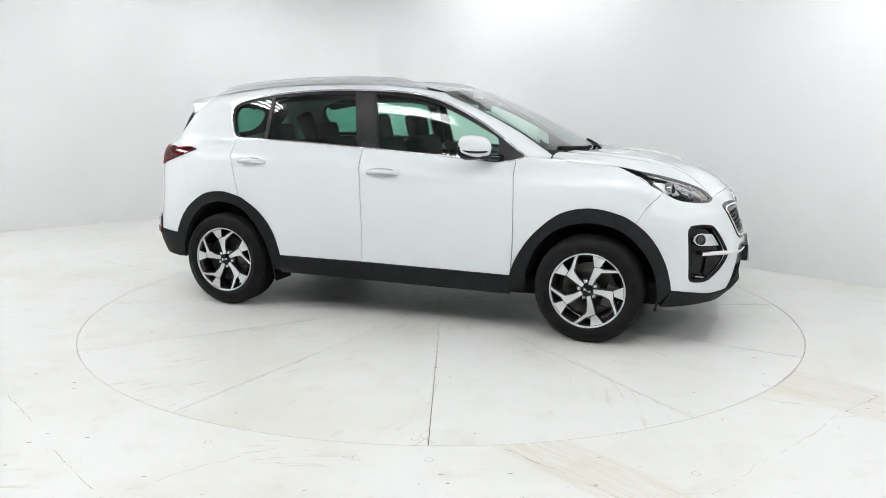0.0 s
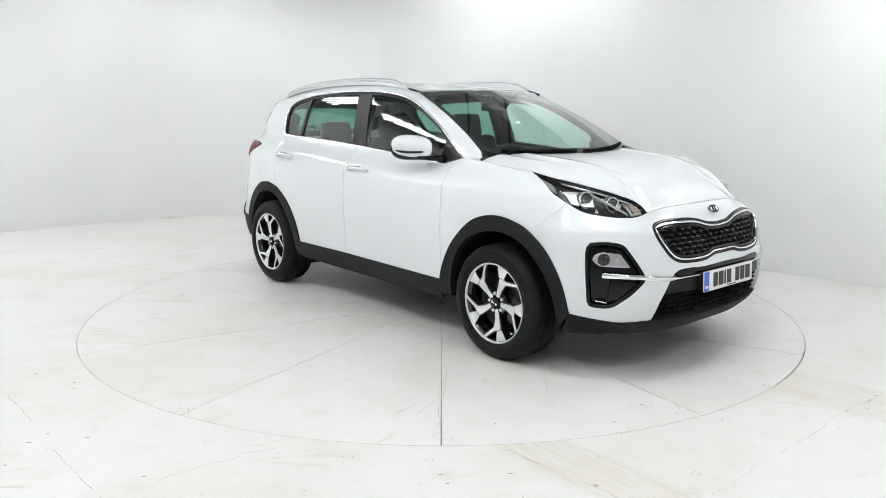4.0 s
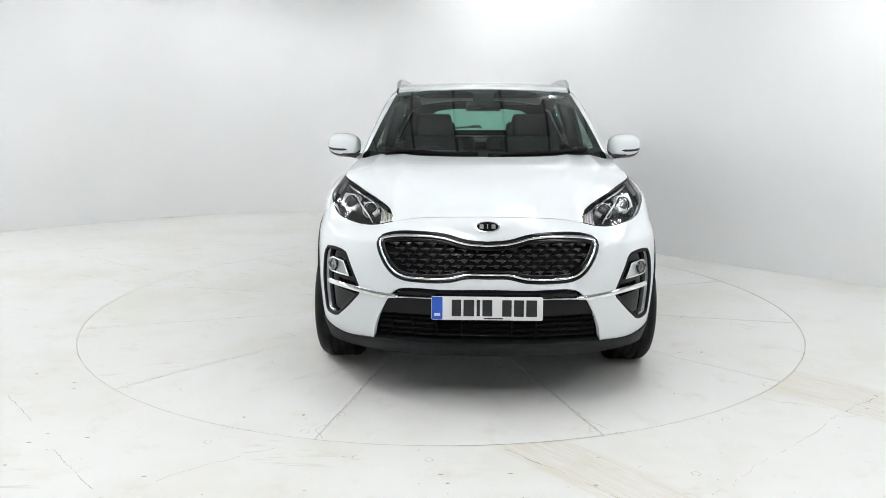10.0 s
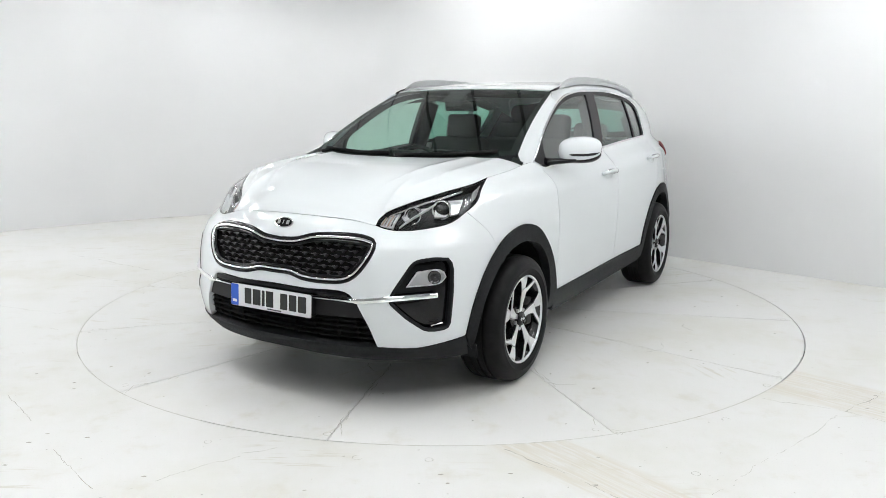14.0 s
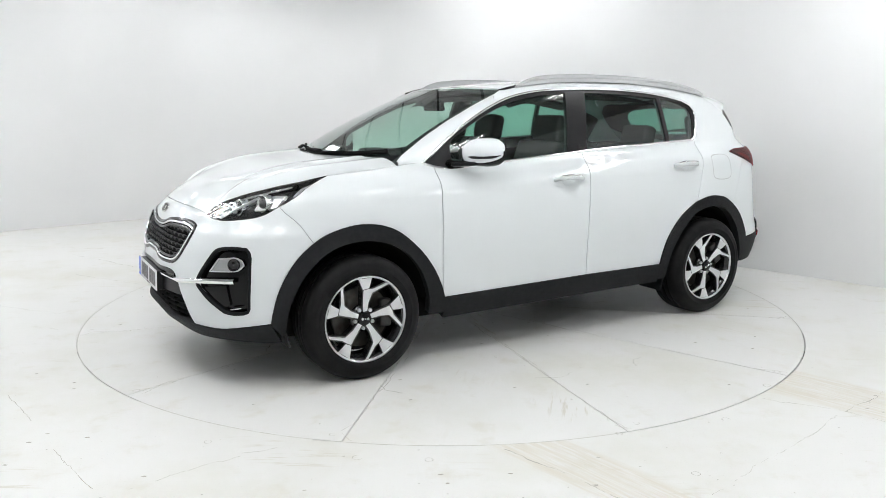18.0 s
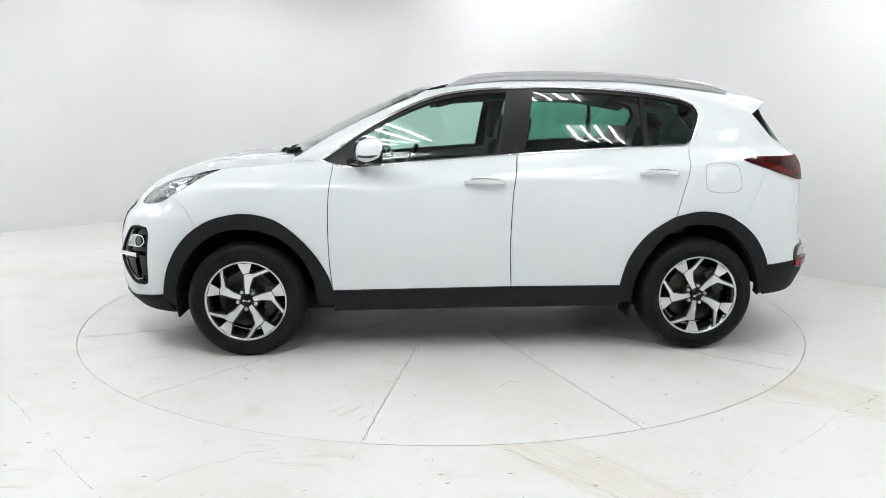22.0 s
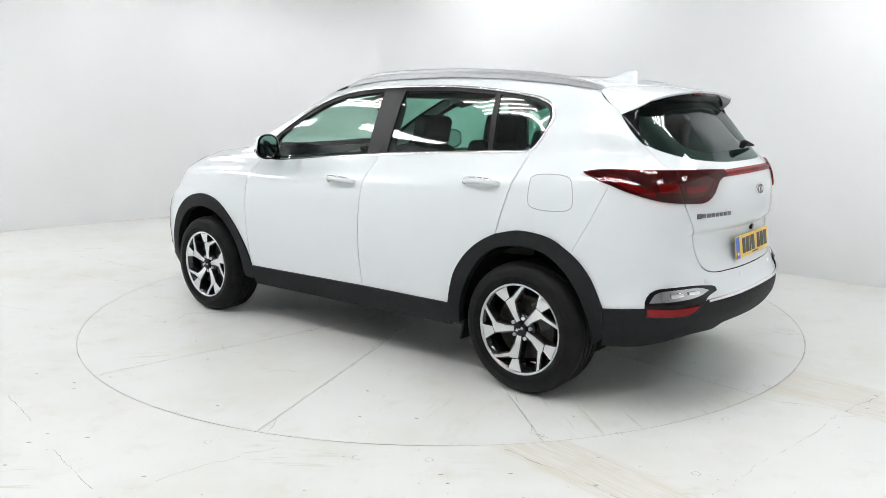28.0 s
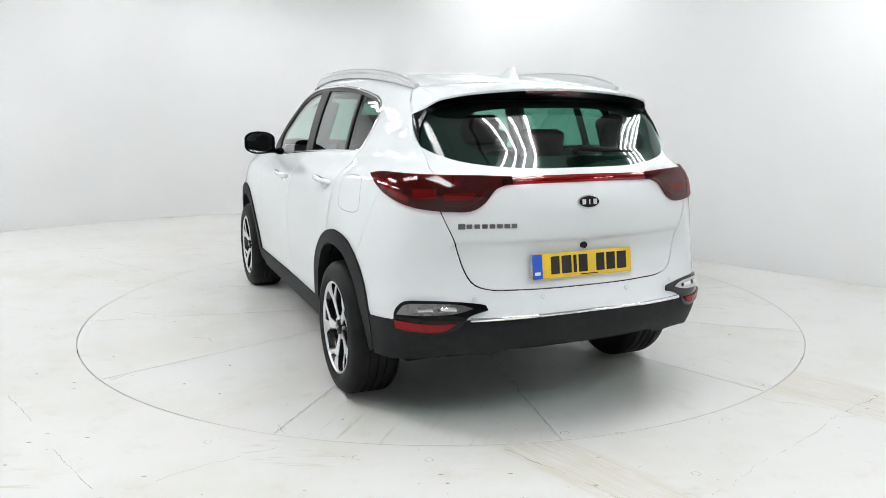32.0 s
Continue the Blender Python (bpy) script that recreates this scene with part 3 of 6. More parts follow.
NOSE_Y = ((0, 0.26, 0.52, 0.70, 0.825, 0.888, 0.915, 0.92), (0, 0.26, 0.52, 0.70, 0.825, 0.888, 0.915, 0.92), (0, 0.26, 0.52, 0.70, 0.825, 0.888, 0.915, 0.92), (0, 0.26, 0.52, 0.70, 0.825, 0.888, 0.915, 0.92),
          (0, 0.26, 0.52, 0.70, 0.825, 0.888, 0.915, 0.92), (0, 0.26, 0.52, 0.69, 0.82, 0.885, 0.915, 0.92), (0, 0.25, 0.50, 0.66, 0.79, 0.875, 0.915, 0.92), (0, 0.24, 0.46, 0.62, 0.755, 0.855, 0.912, 0.92),
          (0, 0.26, 0.50, 0.645, 0.765, 0.855, 0.912, 0.92), (0, 0.28, 0.54, 0.69, 0.80, 0.87, 0.915, 0.92), (0, 0.30, 0.58, 0.75, 0.86, 0.905, 0.92, 0.92), (0, 0.30, 0.58, 0.75, 0.86, 0.905, 0.92, 0.92), (0, 0.30, 0.58, 0.75, 0.86, 0.905, 0.92, 0.92))
# the tail: eight control points from the side round to the middle, at several heights
TAIL_Z = (0.20, 0.30, 0.40, 0.48, 0.54, 0.58, 0.62, 0.70, 0.80, 0.85, 0.875, 0.92, 1.00, 1.10, 1.15, 1.20, 1.30, 1.40, 1.50, 1.60)
TAIL_X = ((-1.0, -1.33, -1.58, -1.80, -1.92, -2.0, -2.06, -2.08), (-1.0, -1.34, -1.60, -1.84, -1.965, -2.05, -2.115, -2.135), (-1.0, -1.35, -1.62, -1.875, -2.01, -2.10, -2.17, -2.19), (-1.0, -1.35, -1.62, -1.89, -2.037, -2.132, -2.207, -2.23),
          (-1.0, -1.35, -1.62, -1.89, -2.04, -2.135, -2.21, -2.235), (-1.0, -1.35, -1.62, -1.885, -2.03, -2.12, -2.195, -2.22), (-1.0, -1.35, -1.62, -1.88, -2.02, -2.105, -2.18, -2.205), (-1.0, -1.35, -1.61, -1.875, -2.005, -2.082, -2.148, -2.17),
          (-1.0, -1.35, -1.6, -1.87, -1.995, -2.065, -2.128, -2.15), (-1.0, -1.35, -1.6, -1.87, -1.993, -2.066, -2.130, -2.152), (-1.0, -1.35, -1.6, -1.867, -1.997, -2.08, -2.155, -2.178), (-1.0, -1.35, -1.6, -1.865, -1.996, -2.083, -2.162, -2.187),
          (-1.0, -1.35, -1.6, -1.86, -1.99, -2.08, -2.16, -2.185), (-1.0, -1.35, -1.603, -1.853, -1.983, -2.067, -2.142, -2.167), (-1.0, -1.34, -1.605, -1.845, -1.97, -2.047, -2.117, -2.142), (-1.0, -1.33, -1.6, -1.82, -1.93, -2.0, -2.065, -2.088),
          (-1.0, -1.33, -1.6, -1.78, -1.865, -1.92, -1.975, -1.995), (-1.0, -1.34, -1.6, -1.74, -1.80, -1.84, -1.88, -1.90), (-1.0, -1.34, -1.55, -1.66, -1.71, -1.745, -1.78, -1.80), (-1.0, -1.34, -1.55, -1.66, -1.71, -1.745, -1.78, -1.80))
_low = (0.92, 0.918, 0.90, 0.86, 0.755, 0.58, 0.30, 0)
TAIL_Y = (_low, _low, _low, _low, _low, (0.92, 0.918, 0.898, 0.852, 0.75, 0.58, 0.30, 0), (0.92, 0.918, 0.895, 0.845, 0.745, 0.58, 0.30, 0), (0.92, 0.917, 0.89, 0.835, 0.74, 0.58, 0.30, 0),
          (0.92, 0.915, 0.882, 0.825, 0.735, 0.58, 0.30, 0), (0.92, 0.914, 0.878, 0.822, 0.733, 0.58, 0.30, 0), (0.92, 0.913, 0.876, 0.82, 0.732, 0.58, 0.30, 0), (0.92, 0.912, 0.873, 0.818, 0.731, 0.58, 0.30, 0),
          (0.92, 0.91, 0.870, 0.815, 0.73, 0.58, 0.30, 0), (0.92, 0.907, 0.867, 0.812, 0.725, 0.58, 0.30, 0), (0.92, 0.905, 0.866, 0.81, 0.72, 0.58, 0.30, 0), (0.92, 0.908, 0.872, 0.80, 0.72, 0.58, 0.30, 0),
          (0.912, 0.888, 0.864, 0.82, 0.74, 0.59, 0.30, 0), (0.905, 0.872, 0.852, 0.83, 0.76, 0.60, 0.30, 0), (0.90, 0.868, 0.85, 0.82, 0.75, 0.60, 0.30, 0), (0.90, 0.868, 0.85, 0.82, 0.75, 0.60, 0.30, 0))


def net(zs, xs, ys, before, after):
    """A surface through rows of eight control points at given heights: s runs over the points, z is the height; before and after give the points past the ends."""
    fx = [hermite([(z, r[k]) for z, r in zip(zs, xs)]) for k in range(8)]
    fy = [hermite([(z, r[k]) for z, r in zip(zs, ys)]) for k in range(8)]

    def g(s, z):
        s, z = np.clip(np.asarray(s, float), 0, 7), np.asarray(z, float)
        X, Y = np.stack([f(z) for f in fx]), np.stack([f(z) for f in fy])
        bx, by = before(X, Y)
        ax, ay = after(X, Y)
        X, Y = np.concatenate([bx[None], X, ax[None]]), np.concatenate([by[None], Y, ay[None]])
        i = np.minimum(s.astype(int), 6)
        t = s - i
        n = np.arange(s.size).reshape(s.shape)
        w = (-0.5 * t + t * t - 0.5 * t ** 3, 1 - 2.5 * t * t + 1.5 * t ** 3, 0.5 * t + 2 * t * t - 1.5 * t ** 3, -0.5 * t * t + 0.5 * t ** 3)
        return sum(w[k] * X[i + k, n] for k in range(4)), sum(w[k] * Y[i + k, n] for k in range(4))
    return g


nose = net(NOSE_Z, NOSE_X, NOSE_Y, lambda X, Y: (X[1], -Y[1]), lambda X, Y: (X[7] * 0 + 0.6, Y[7]))
tail = net(TAIL_Z, TAIL_X, TAIL_Y, lambda X, Y: (X[0] * 0 - 0.65, Y[0] + 0.004), lambda X, Y: (X[6], -Y[6]))
_s = np.linspace(0, 7, 500)
_run = lambda x, y: np.concatenate([[0], np.cumsum(np.hypot(np.diff(x), np.diff(y)))])
NOSE_Q = _run(*nose(_s, np.full(500, 0.5)))
TAIL_Q = _run(*tail(_s, np.full(500, 0.54))) + NOSE_Q[-1] + 2.0
Q_END = TAIL_Q[-1]
BELT = hermite([(-2.2, 1.245), (-1.3, 1.226), (-0.15, 1.168), (0.5, 1.13), (0.9, 1.125), (1.47, 1.10), (2.2, 1.05)])
ROOF_EDGE = hermite([(1.4, 1.30), (0.9, 1.40), (0.3, 1.545), (0.2, 1.563), (0.07, 1.588), (-0.24, 1.615), (-0.57, 1.619), (-0.9, 1.609), (-1.185, 1.588), (-1.486, 1.551), (-1.6, 1.528), (-1.9, 1.46)])
SIDE = hermite([(0.15, 0.83), (0.27, 0.87), (0.35, 0.893), (0.39, 0.90), (0.5, 0.91), (0.62, 0.92), (0.75, 0.924), (0.86, 0.92), (0.95, 0.91), (1.02, 0.898), (1.07, 0.872), (1.12, 0.822), (1.16, 0.785), (1.18, 0.775)])
GREEN = hermite([(0, 0.775), (0.25, 0.755), (0.5, 0.728), (0.75, 0.692), (0.88, 0.665), (0.95, 0.638), (1.0, 0.60), (1.15, 0.45)])


def body_xyz(q, z):
    """The body's side, front and rear: q runs along the plan's half outline from the nose to the tail, z is the height."""
    q, z = np.asarray(q, float), np.asarray(z, float)
    flip = np.where((q < 0) | (q > Q_END), -1.0, 1.0)
    q = np.where(q > Q_END, 2 * Q_END - q, np.abs(q))
    fx, fy = nose(np.interp(q, NOSE_Q, _s), z)
    bx, by = tail(np.interp(q, TAIL_Q, _s), z)
    k = np.clip((q - NOSE_Q[-1]) / 2.0, 0, 1)
    xx = np.where(k <= 0, fx, np.where(k >= 1, bx, 1.0 - 2.0 * k))
    k = k * k * (3 - 2 * k)
    y = np.where(k <= 0, fy, np.where(k >= 1, by, fy + (by - fy) * k))
    zb = BELT(xx)
    low = z + np.clip((z - 0.8) / 0.3, 0, 1) * (1.18 - zb)
    t = (z - zb) / (ROOF_EDGE(xx) - zb)
    w = np.where(z <= zb, SIDE(np.minimum(low, 1.18)), GREEN(np.clip(t, 0, 1.15)))
    return np.stack([xx, y * w / 0.92 * flip, z], -1)


BODY = normals_of(body_xyz)
QS = np.linspace(0, Q_END, 900)


def on(p):
    """(x, z) on the side, ("f", y, z) on the front or ("r", y, z) on the rear, as (q, z)."""
    if p[0] == "f":
        b = body_xyz(QS, np.full(900, p[2]))
        k = b[:, 0] > 1.25
        return (float(np.interp(p[1], b[k, 1], QS[k])), p[2])
    if p[0] == "r":
        b = body_xyz(QS, np.full(900, p[2]))
        k = b[:, 0] < -1.25
        return (float(np.interp(-p[1], -b[k, 1], QS[k])), p[2])
    b = body_xyz(QS, np.full(900, p[1]))
    return (float(np.interp(-p[0], -b[:, 0], QS)), p[1])


def loop(*runs, step=0.025):
    """A closed outline from runs of points; each run is smooth in itself."""
    out = []
    for run in runs:
        pts = [on(p) if (len(p) == 3 or p[0] in ("f", "r")) else on(p) for p in run]
        s = spline(pts, step)
        out.append(s)
    pts = np.vstack(out)
    keep = [0]
    for i in range(1, len(pts)):
        if np.linalg.norm(pts[i] - pts[keep[-1]]) > 0.003:
            keep.append(i)
    if np.linalg.norm(pts[keep[-1]] - pts[0]) < 0.003:
        keep.pop()
    return pts[keep]


HOOD_C = hermite([(0.8, 1.185), (1.0, 1.180), (1.13, 1.174), (1.31, 1.160), (1.5, 1.142), (1.75, 1.090), (1.9, 1.043), (2.02, 0.986), (2.085, 0.934), (2.2, 0.86)])
ROOF_C = hermite([(0.6, 1.505), (0.345, 1.568), (0.1, 1.600), (-0.1, 1.616), (-0.5, 1.638), (-1.0, 1.627), (-1.5, 1.580), (-1.7, 1.551), (-1.9, 1.526)])


ROOF_W = hermite([(0.4, 0.60), (-0.7, 0.60), (-1.0, 0.587), (-1.2, 0.576), (-1.4, 0.563), (-1.55, 0.556), (-1.65, 0.575), (-1.75, 0.588), (-1.83, 0.582), (-1.9, 0.57)])


def roof_xyz(x, y):
    e = np.abs(y) / ROOF_W(x)
    tip = np.clip((-1.62 - x) / 0.2, 0, 1) * 0.028 * np.clip((np.abs(y) - 0.42) / 0.18, 0, 2) ** 2
    return np.stack([x, y, ROOF_C(x) - (ROOF_C(x) - ROOF_EDGE(x)) * e ** 2.4 - tip], -1)


ROOF = normals_of(roof_xyz)
WS_LOW, WS_TOP = (1.0, 0.72, 1.183), (0.245, 0.60, 1.550)


def screen_xyz(u, v):
    """Windscreen: u from the middle (0) to the edge (1), v from the base up."""
    x = WS_LOW[0] + (WS_TOP[0] - WS_LOW[0]) * v
    y = WS_LOW[1] + (WS_TOP[1] - WS_LOW[1]) * v
    z = WS_LOW[2] + (WS_TOP[2] - WS_LOW[2]) * v
    arch = 1 - np.abs(u) ** 2.3
    return np.stack([x + arch * (0.20 - 0.10 * v) + 0.2 * v * (1 - v), y * u, z + arch * (-0.035 + 0.053 * v)], -1)


SCREEN = normals_of(screen_xyz)

CAR = new("car")
tagged(CAR, "white five-door family crossover car with black cladding, parked on the turntable", "car")

# arcs that several panels share
F_ARCH = [(0.83, 0.385), (0.86, 0.47), (0.92, 0.58), (1.01, 0.69), (1.16, 0.805), (1.34, 0.842), (1.53, 0.803), (1.675, 0.705), (1.78, 0.545), (1.825, 0.36)]
F_OPEN = [(0.925, 0.30), (0.945, 0.45), (1.02, 0.60), (1.15, 0.71), (1.335, 0.755), (1.51, 0.72), (1.645, 0.61), (1.72, 0.48), (1.75, 0.27)]
R_ARCH = [(-0.868, 0.40), (-0.888, 0.49), (-0.925, 0.59), (-1.02, 0.712), (-1.159, 0.803), (-1.325, 0.843), (-1.495, 0.818), (-1.64, 0.725), (-1.727, 0.61), (-1.77, 0.505)]
R_OPEN = [(-0.935, 0.30), (-0.96, 0.45), (-1.04, 0.61), (-1.16, 0.73), (-1.335, 0.77), (-1.50, 0.73), (-1.63, 0.60), (-1.70, 0.45), (-1.72, 0.33)]
DLO_LOW = [(0.90, 1.137), (0.79, 1.107), (0.62, 1.108), (0.2, 1.14), (-0.15, 1.165), (-0.8, 1.204), (-1.27, 1.224)]
DLO_REAR = [(-1.27, 1.224), (-1.306, 1.250), (-1.352, 1.343), (-1.366, 1.41), (-1.342, 1.458), (-1.26, 1.495)]
DLO_TOP = [(-1.26, 1.495), (-1.1, 1.522), (-0.9, 1.545), (-0.6, 1.562), (-0.3, 1.561), (0.0, 1.547), (0.2, 1.514), (0.35, 1.464), (0.6, 1.338), (0.90, 1.137)]
DOOR_A = [(0.835, 0.385), (0.85, 0.55), (0.855, 0.76), (0.848, 0.96), (0.835, 1.06), (0.83, 1.115)]
DOOR_B = [(-0.215, 0.40), (-0.205, 0.6), (-0.208, 0.77), (-0.222, 0.97), (-0.245, 1.10), (-0.255, 1.171)]
DOOR_C = [(-1.185, 0.815), (-1.20, 0.88), (-1.235, 1.0), (-1.27, 1.12), (-1.29, 1.224)]
HL_LOW = [(1.47, 1.09), (1.595, 1.035), (1.66, 0.995), (1.74, 0.950), (1.80, 0.912), ("f", 0.755, 0.895), ("f", 0.69, 0.878), ("f", 0.60, 0.869), ("f", 0.533, 0.874), ("f", 0.468, 0.889)]
HL_TOP = [("f", 0.468, 0.889), ("f", 0.466, 0.912), ("f", 0.482, 0.944), ("f", 0.555, 0.984), ("f", 0.635, 1.018), ("f", 0.706, 1.048), (1.47, 1.09)]
HOOD_SEAM = [(1.47, 1.09), (1.2, 1.112), (0.95, 1.138)]
SEAM_FB = [(1.605, 0.762), (1.665, 0.855), (1.735, 0.93), (1.745, 0.947)]
SEAM_RB = [(-1.60, 0.757), (-1.65, 0.86), (-1.70, 0.97), (-1.75, 1.088)]
TAIL_LOW = [(-1.61, 1.138), (-1.72, 1.098), (-1.845, 1.055), ("r", 0.741, 1.02), ("r", 0.62, 1.006), ("r", 0.525, 1.009), ("r", 0.472, 1.04), ("r", 0.42, 1.098), ("r", 0.37, 1.116)]
TAIL_TOP = [("r", 0.38, 1.148), ("r", 0.5, 1.152), ("r", 0.645, 1.153), (-1.81, 1.153), (-1.68, 1.15), (-1.61, 1.138)]
GATE_SIDE = [("r", 0.645, 1.153), ("r", 0.648, 1.20), ("r", 0.655, 1.27)]
SPOILER_SEAM = [(-1.545, 1.540), (-1.578, 1.515), (-1.645, 1.458), (-1.712, 1.408)]
REAR_LIP = [("r", 0, 0.558), ("r", 0.4, 0.55), ("r", 0.7, 0.54), (-1.95, 0.53), (-1.77, 0.512)]
GLASS_F = [[(-0.14, 1.169), (0.2, 1.143), (0.62, 1.112), (0.70, 1.115)], [(0.70, 1.115), (0.70, 1.243), (0.6, 1.312), (0.35, 1.437), (0.2, 1.488), (0.0, 1.522), (-0.2, 1.537)], [(-0.2, 1.537), (-0.14, 1.169)]]
GLASS_R = [[(-0.30, 1.181), (-0.8, 1.210), (-1.02, 1.220)], [(-1.02, 1.220), (-1.0, 1.514)], [(-1.0, 1.514), (-0.7, 1.536), (-0.36, 1.542)], [(-0.36, 1.542), (-0.30, 1.181)]]
GLASS_Q = [[(-1.05, 1.222), (-1.26, 1.233)], [(-1.26, 1.233), (-1.289, 1.255), (-1.332, 1.343), (-1.342, 1.405), (-1.32, 1.445), (-1.25, 1.475)], [(-1.25, 1.475), (-1.15, 1.495), (-1.03, 1.511)], [(-1.03, 1.511), (-1.05, 1.222)]]
GRILLE_H = [("f", 0, 0.651), ("f", 0.10, 0.651), ("f", 0.175, 0.635), ("f", 0.30, 0.631), ("f", 0.41, 0.642), ("f", 0.465, 0.675), ("f", 0.528, 0.795), ("f", 0.515, 0.828), ("f", 0.46, 0.847), ("f", 0.33, 0.856), ("f", 0.20, 0.848), ("f", 0.10, 0.823), ("f", 0, 0.815)]
FOG_H = [[("f", 0.611, 0.569), ("f", 0.622, 0.60), ("f", 0.682, 0.726)], [("f", 0.682, 0.726), ("f", 0.695, 0.744), ("f", 0.72, 0.753)], [("f", 0.72, 0.753), ("f", 0.76, 0.758), (1.917, 0.752)], [(1.917, 0.752), (1.906, 0.735), (1.903, 0.70)],
         [(1.903, 0.70), (1.912, 0.60), (1.919, 0.44)], [(1.919, 0.44), (1.931, 0.415), ("f", 0.79, 0.408)], [("f", 0.79, 0.408), ("f", 0.762, 0.408), ("f", 0.738, 0.418)], [("f", 0.738, 0.418), ("f", 0.68, 0.478), ("f", 0.621, 0.545)], [("f", 0.621, 0.545), ("f", 0.612, 0.557), ("f", 0.611, 0.569)]]

# the bonnet's edge follows the wings, the headlights and the nose
_edge = np.vstack([body_xyz(*np.array([on(p)]).T) for p in spline([(0.86, 1.14), (0.95, 1.138), (1.2, 1.112), (1.47, 1.09)], 0.05)] + [body_xyz(*np.array([p]).T) for p in spline([on(p) for p in HL_TOP[::-1]], 0.03)[1:]])
_edge = _edge[np.argsort(_edge[:, 0])]
HOOD_YE = lambda x: np.interp(x, _edge[:, 0], _edge[:, 1])
HOOD_ZE = lambda x: np.interp(x, _edge[:, 0], _edge[:, 2])


def hood_xyz(x, y):
    e = np.minimum(np.abs(y) / HOOD_YE(x), 1.1)
    c = HOOD_C(x)
    c = c - 0.008 * np.clip((1.95 - x) / 0.5, 0, 1)
    # two creases on each side run from the windscreen to the headlight
    crest = lambda line, w: np.exp(-np.sqrt((np.abs(y) - np.interp(x, *line)) ** 2 + 0.006 ** 2) / w)
    fade = np.clip((1.93 - x) / 0.18, 0, 1)
    ridge = (0.012 * crest(((1.16, 1.49, 1.66, 1.80, 1.95), (0.63, 0.622, 0.587, 0.523, 0.45)), 0.05) + 0.012 * crest(((1.2, 1.32, 1.53, 1.72, 1.84, 2.0), (0.485, 0.478, 0.456, 0.416, 0.368, 0.30)), 0.05)) * fade * fade * (3 - 2 * fade)
    z = c + (HOOD_ZE(x) - c) * e ** 5.0 + ridge
    # the leading edge meets the bumper
    k = np.clip((x - np.interp(np.abs(y), LEAD[:, 1], LEAD[:, 0]) + 0.40) / 0.40, 0, 1.05)
    return np.stack([x, y, z + np.interp(np.abs(y), LEAD[:, 1], LEAD_DZ) * k * k * (3 - 2 * k)], -1)


LEAD_LINE = [("f", 0.0, 0.925), ("f", 0.2, 0.921), ("f", 0.36, 0.909), ("f", 0.468, 0.889)]
LEAD = body_xyz(*spline([on(p) for p in LEAD_LINE], 0.02).T)
LEAD_DZ = np.zeros(len(LEAD))
LEAD_DZ = LEAD[:, 2] - hood_xyz(LEAD[:, 0], LEAD[:, 1])[:, 2]


HOOD = normals_of(hood_xyz)


def place(p, lift=0.0, side=1, turn=0.0):
    """A pose on the body: z along the surface's normal, y up, x towards the tail."""
    q, z = on(p)
    pos, n = BODY([q], [z])
    pos, n = Vector(pos[0]), Vector(n[0])
    up = (Vector((0, 0, 1)) - n * n.z).normalized()
    if side < 0:
        pos.y, n.y, up.y = -pos.y, -n.y, -up.y
    xa = up.cross(n)
    m = Matrix((xa, up, n)).transposed().to_4x4()
    m.translation = pos + n * lift
    return m @ pose(0, 0, 0, 0, 0, turn)


def strip(name, runs, width, mat, parent=None, lift=0.004, depth=0.006, side=1, label="", both=False, taper=False):
    """A band laid along a line on the body."""
    pts = np.vstack([spline([on(p) for p in r], 0.02) for r in runs])
    keep = [0] + [i for i in range(1, len(pts)) if np.linalg.norm(pts[i] - pts[i - 1]) > 0.004]
    pts = pts[keep]
    if both:
        e = Q_END
        if pts[0][0] < 1:
            pts = np.vstack([pts[::-1] * (-1, 1), pts[1:]])
        else:
            pts = np.vstack([np.stack([2 * e - pts[::-1][:, 0], pts[::-1][:, 1]], -1), pts[1:]])
    t = np.gradient(pts, axis=0)
    n = np.stack([-t[:, 1], t[:, 0]], -1) / np.linalg.norm(t, axis=1, keepdims=True)
    w = np.full(len(pts), width / 2)
    if taper:
        w *= np.clip(np.arange(len(pts)) / 5 + 0.3, 0, 1) if taper == "start" else np.clip(np.minimum(np.arange(len(pts)), np.arange(len(pts))[::-1]) / 4 + 0.15, 0, 1)
    rows = []
    for k in np.linspace(-1, 1, 4):
        pos, nor = BODY(*(pts + n * (w * k)[:, None]).T)
        rows.append(pos + nor * (lift + depth * (1 - k * k) * 0.6))
    pos, nor = BODY(*(pts + n * w[:, None]).T)
    rows.append(pos + nor * (lift - depth))
    pos, nor = BODY(*(pts - n * w[:, None]).T)
    rows.insert(0, pos + nor * (lift - depth))
    m = len(pts)
    verts = np.vstack(rows)
    faces = [(a * m + i, a * m + i + 1, (a + 1) * m + i + 1, (a + 1) * m + i) for a in range(5) for i in range(m - 1)]
    faces += [tuple(a * m for a in range(6)), tuple(a * m + m - 1 for a in range(5, -1, -1))]
    if side < 0:
        verts = verts * (1, -1, 1)
        faces = [tuple(reversed(f)) for f in faces]
    ob = obj(name, verts, faces, mat, parent or CAR, label)
    ob.data.set_sharp_from_angle(angle=radians(50))
    return ob


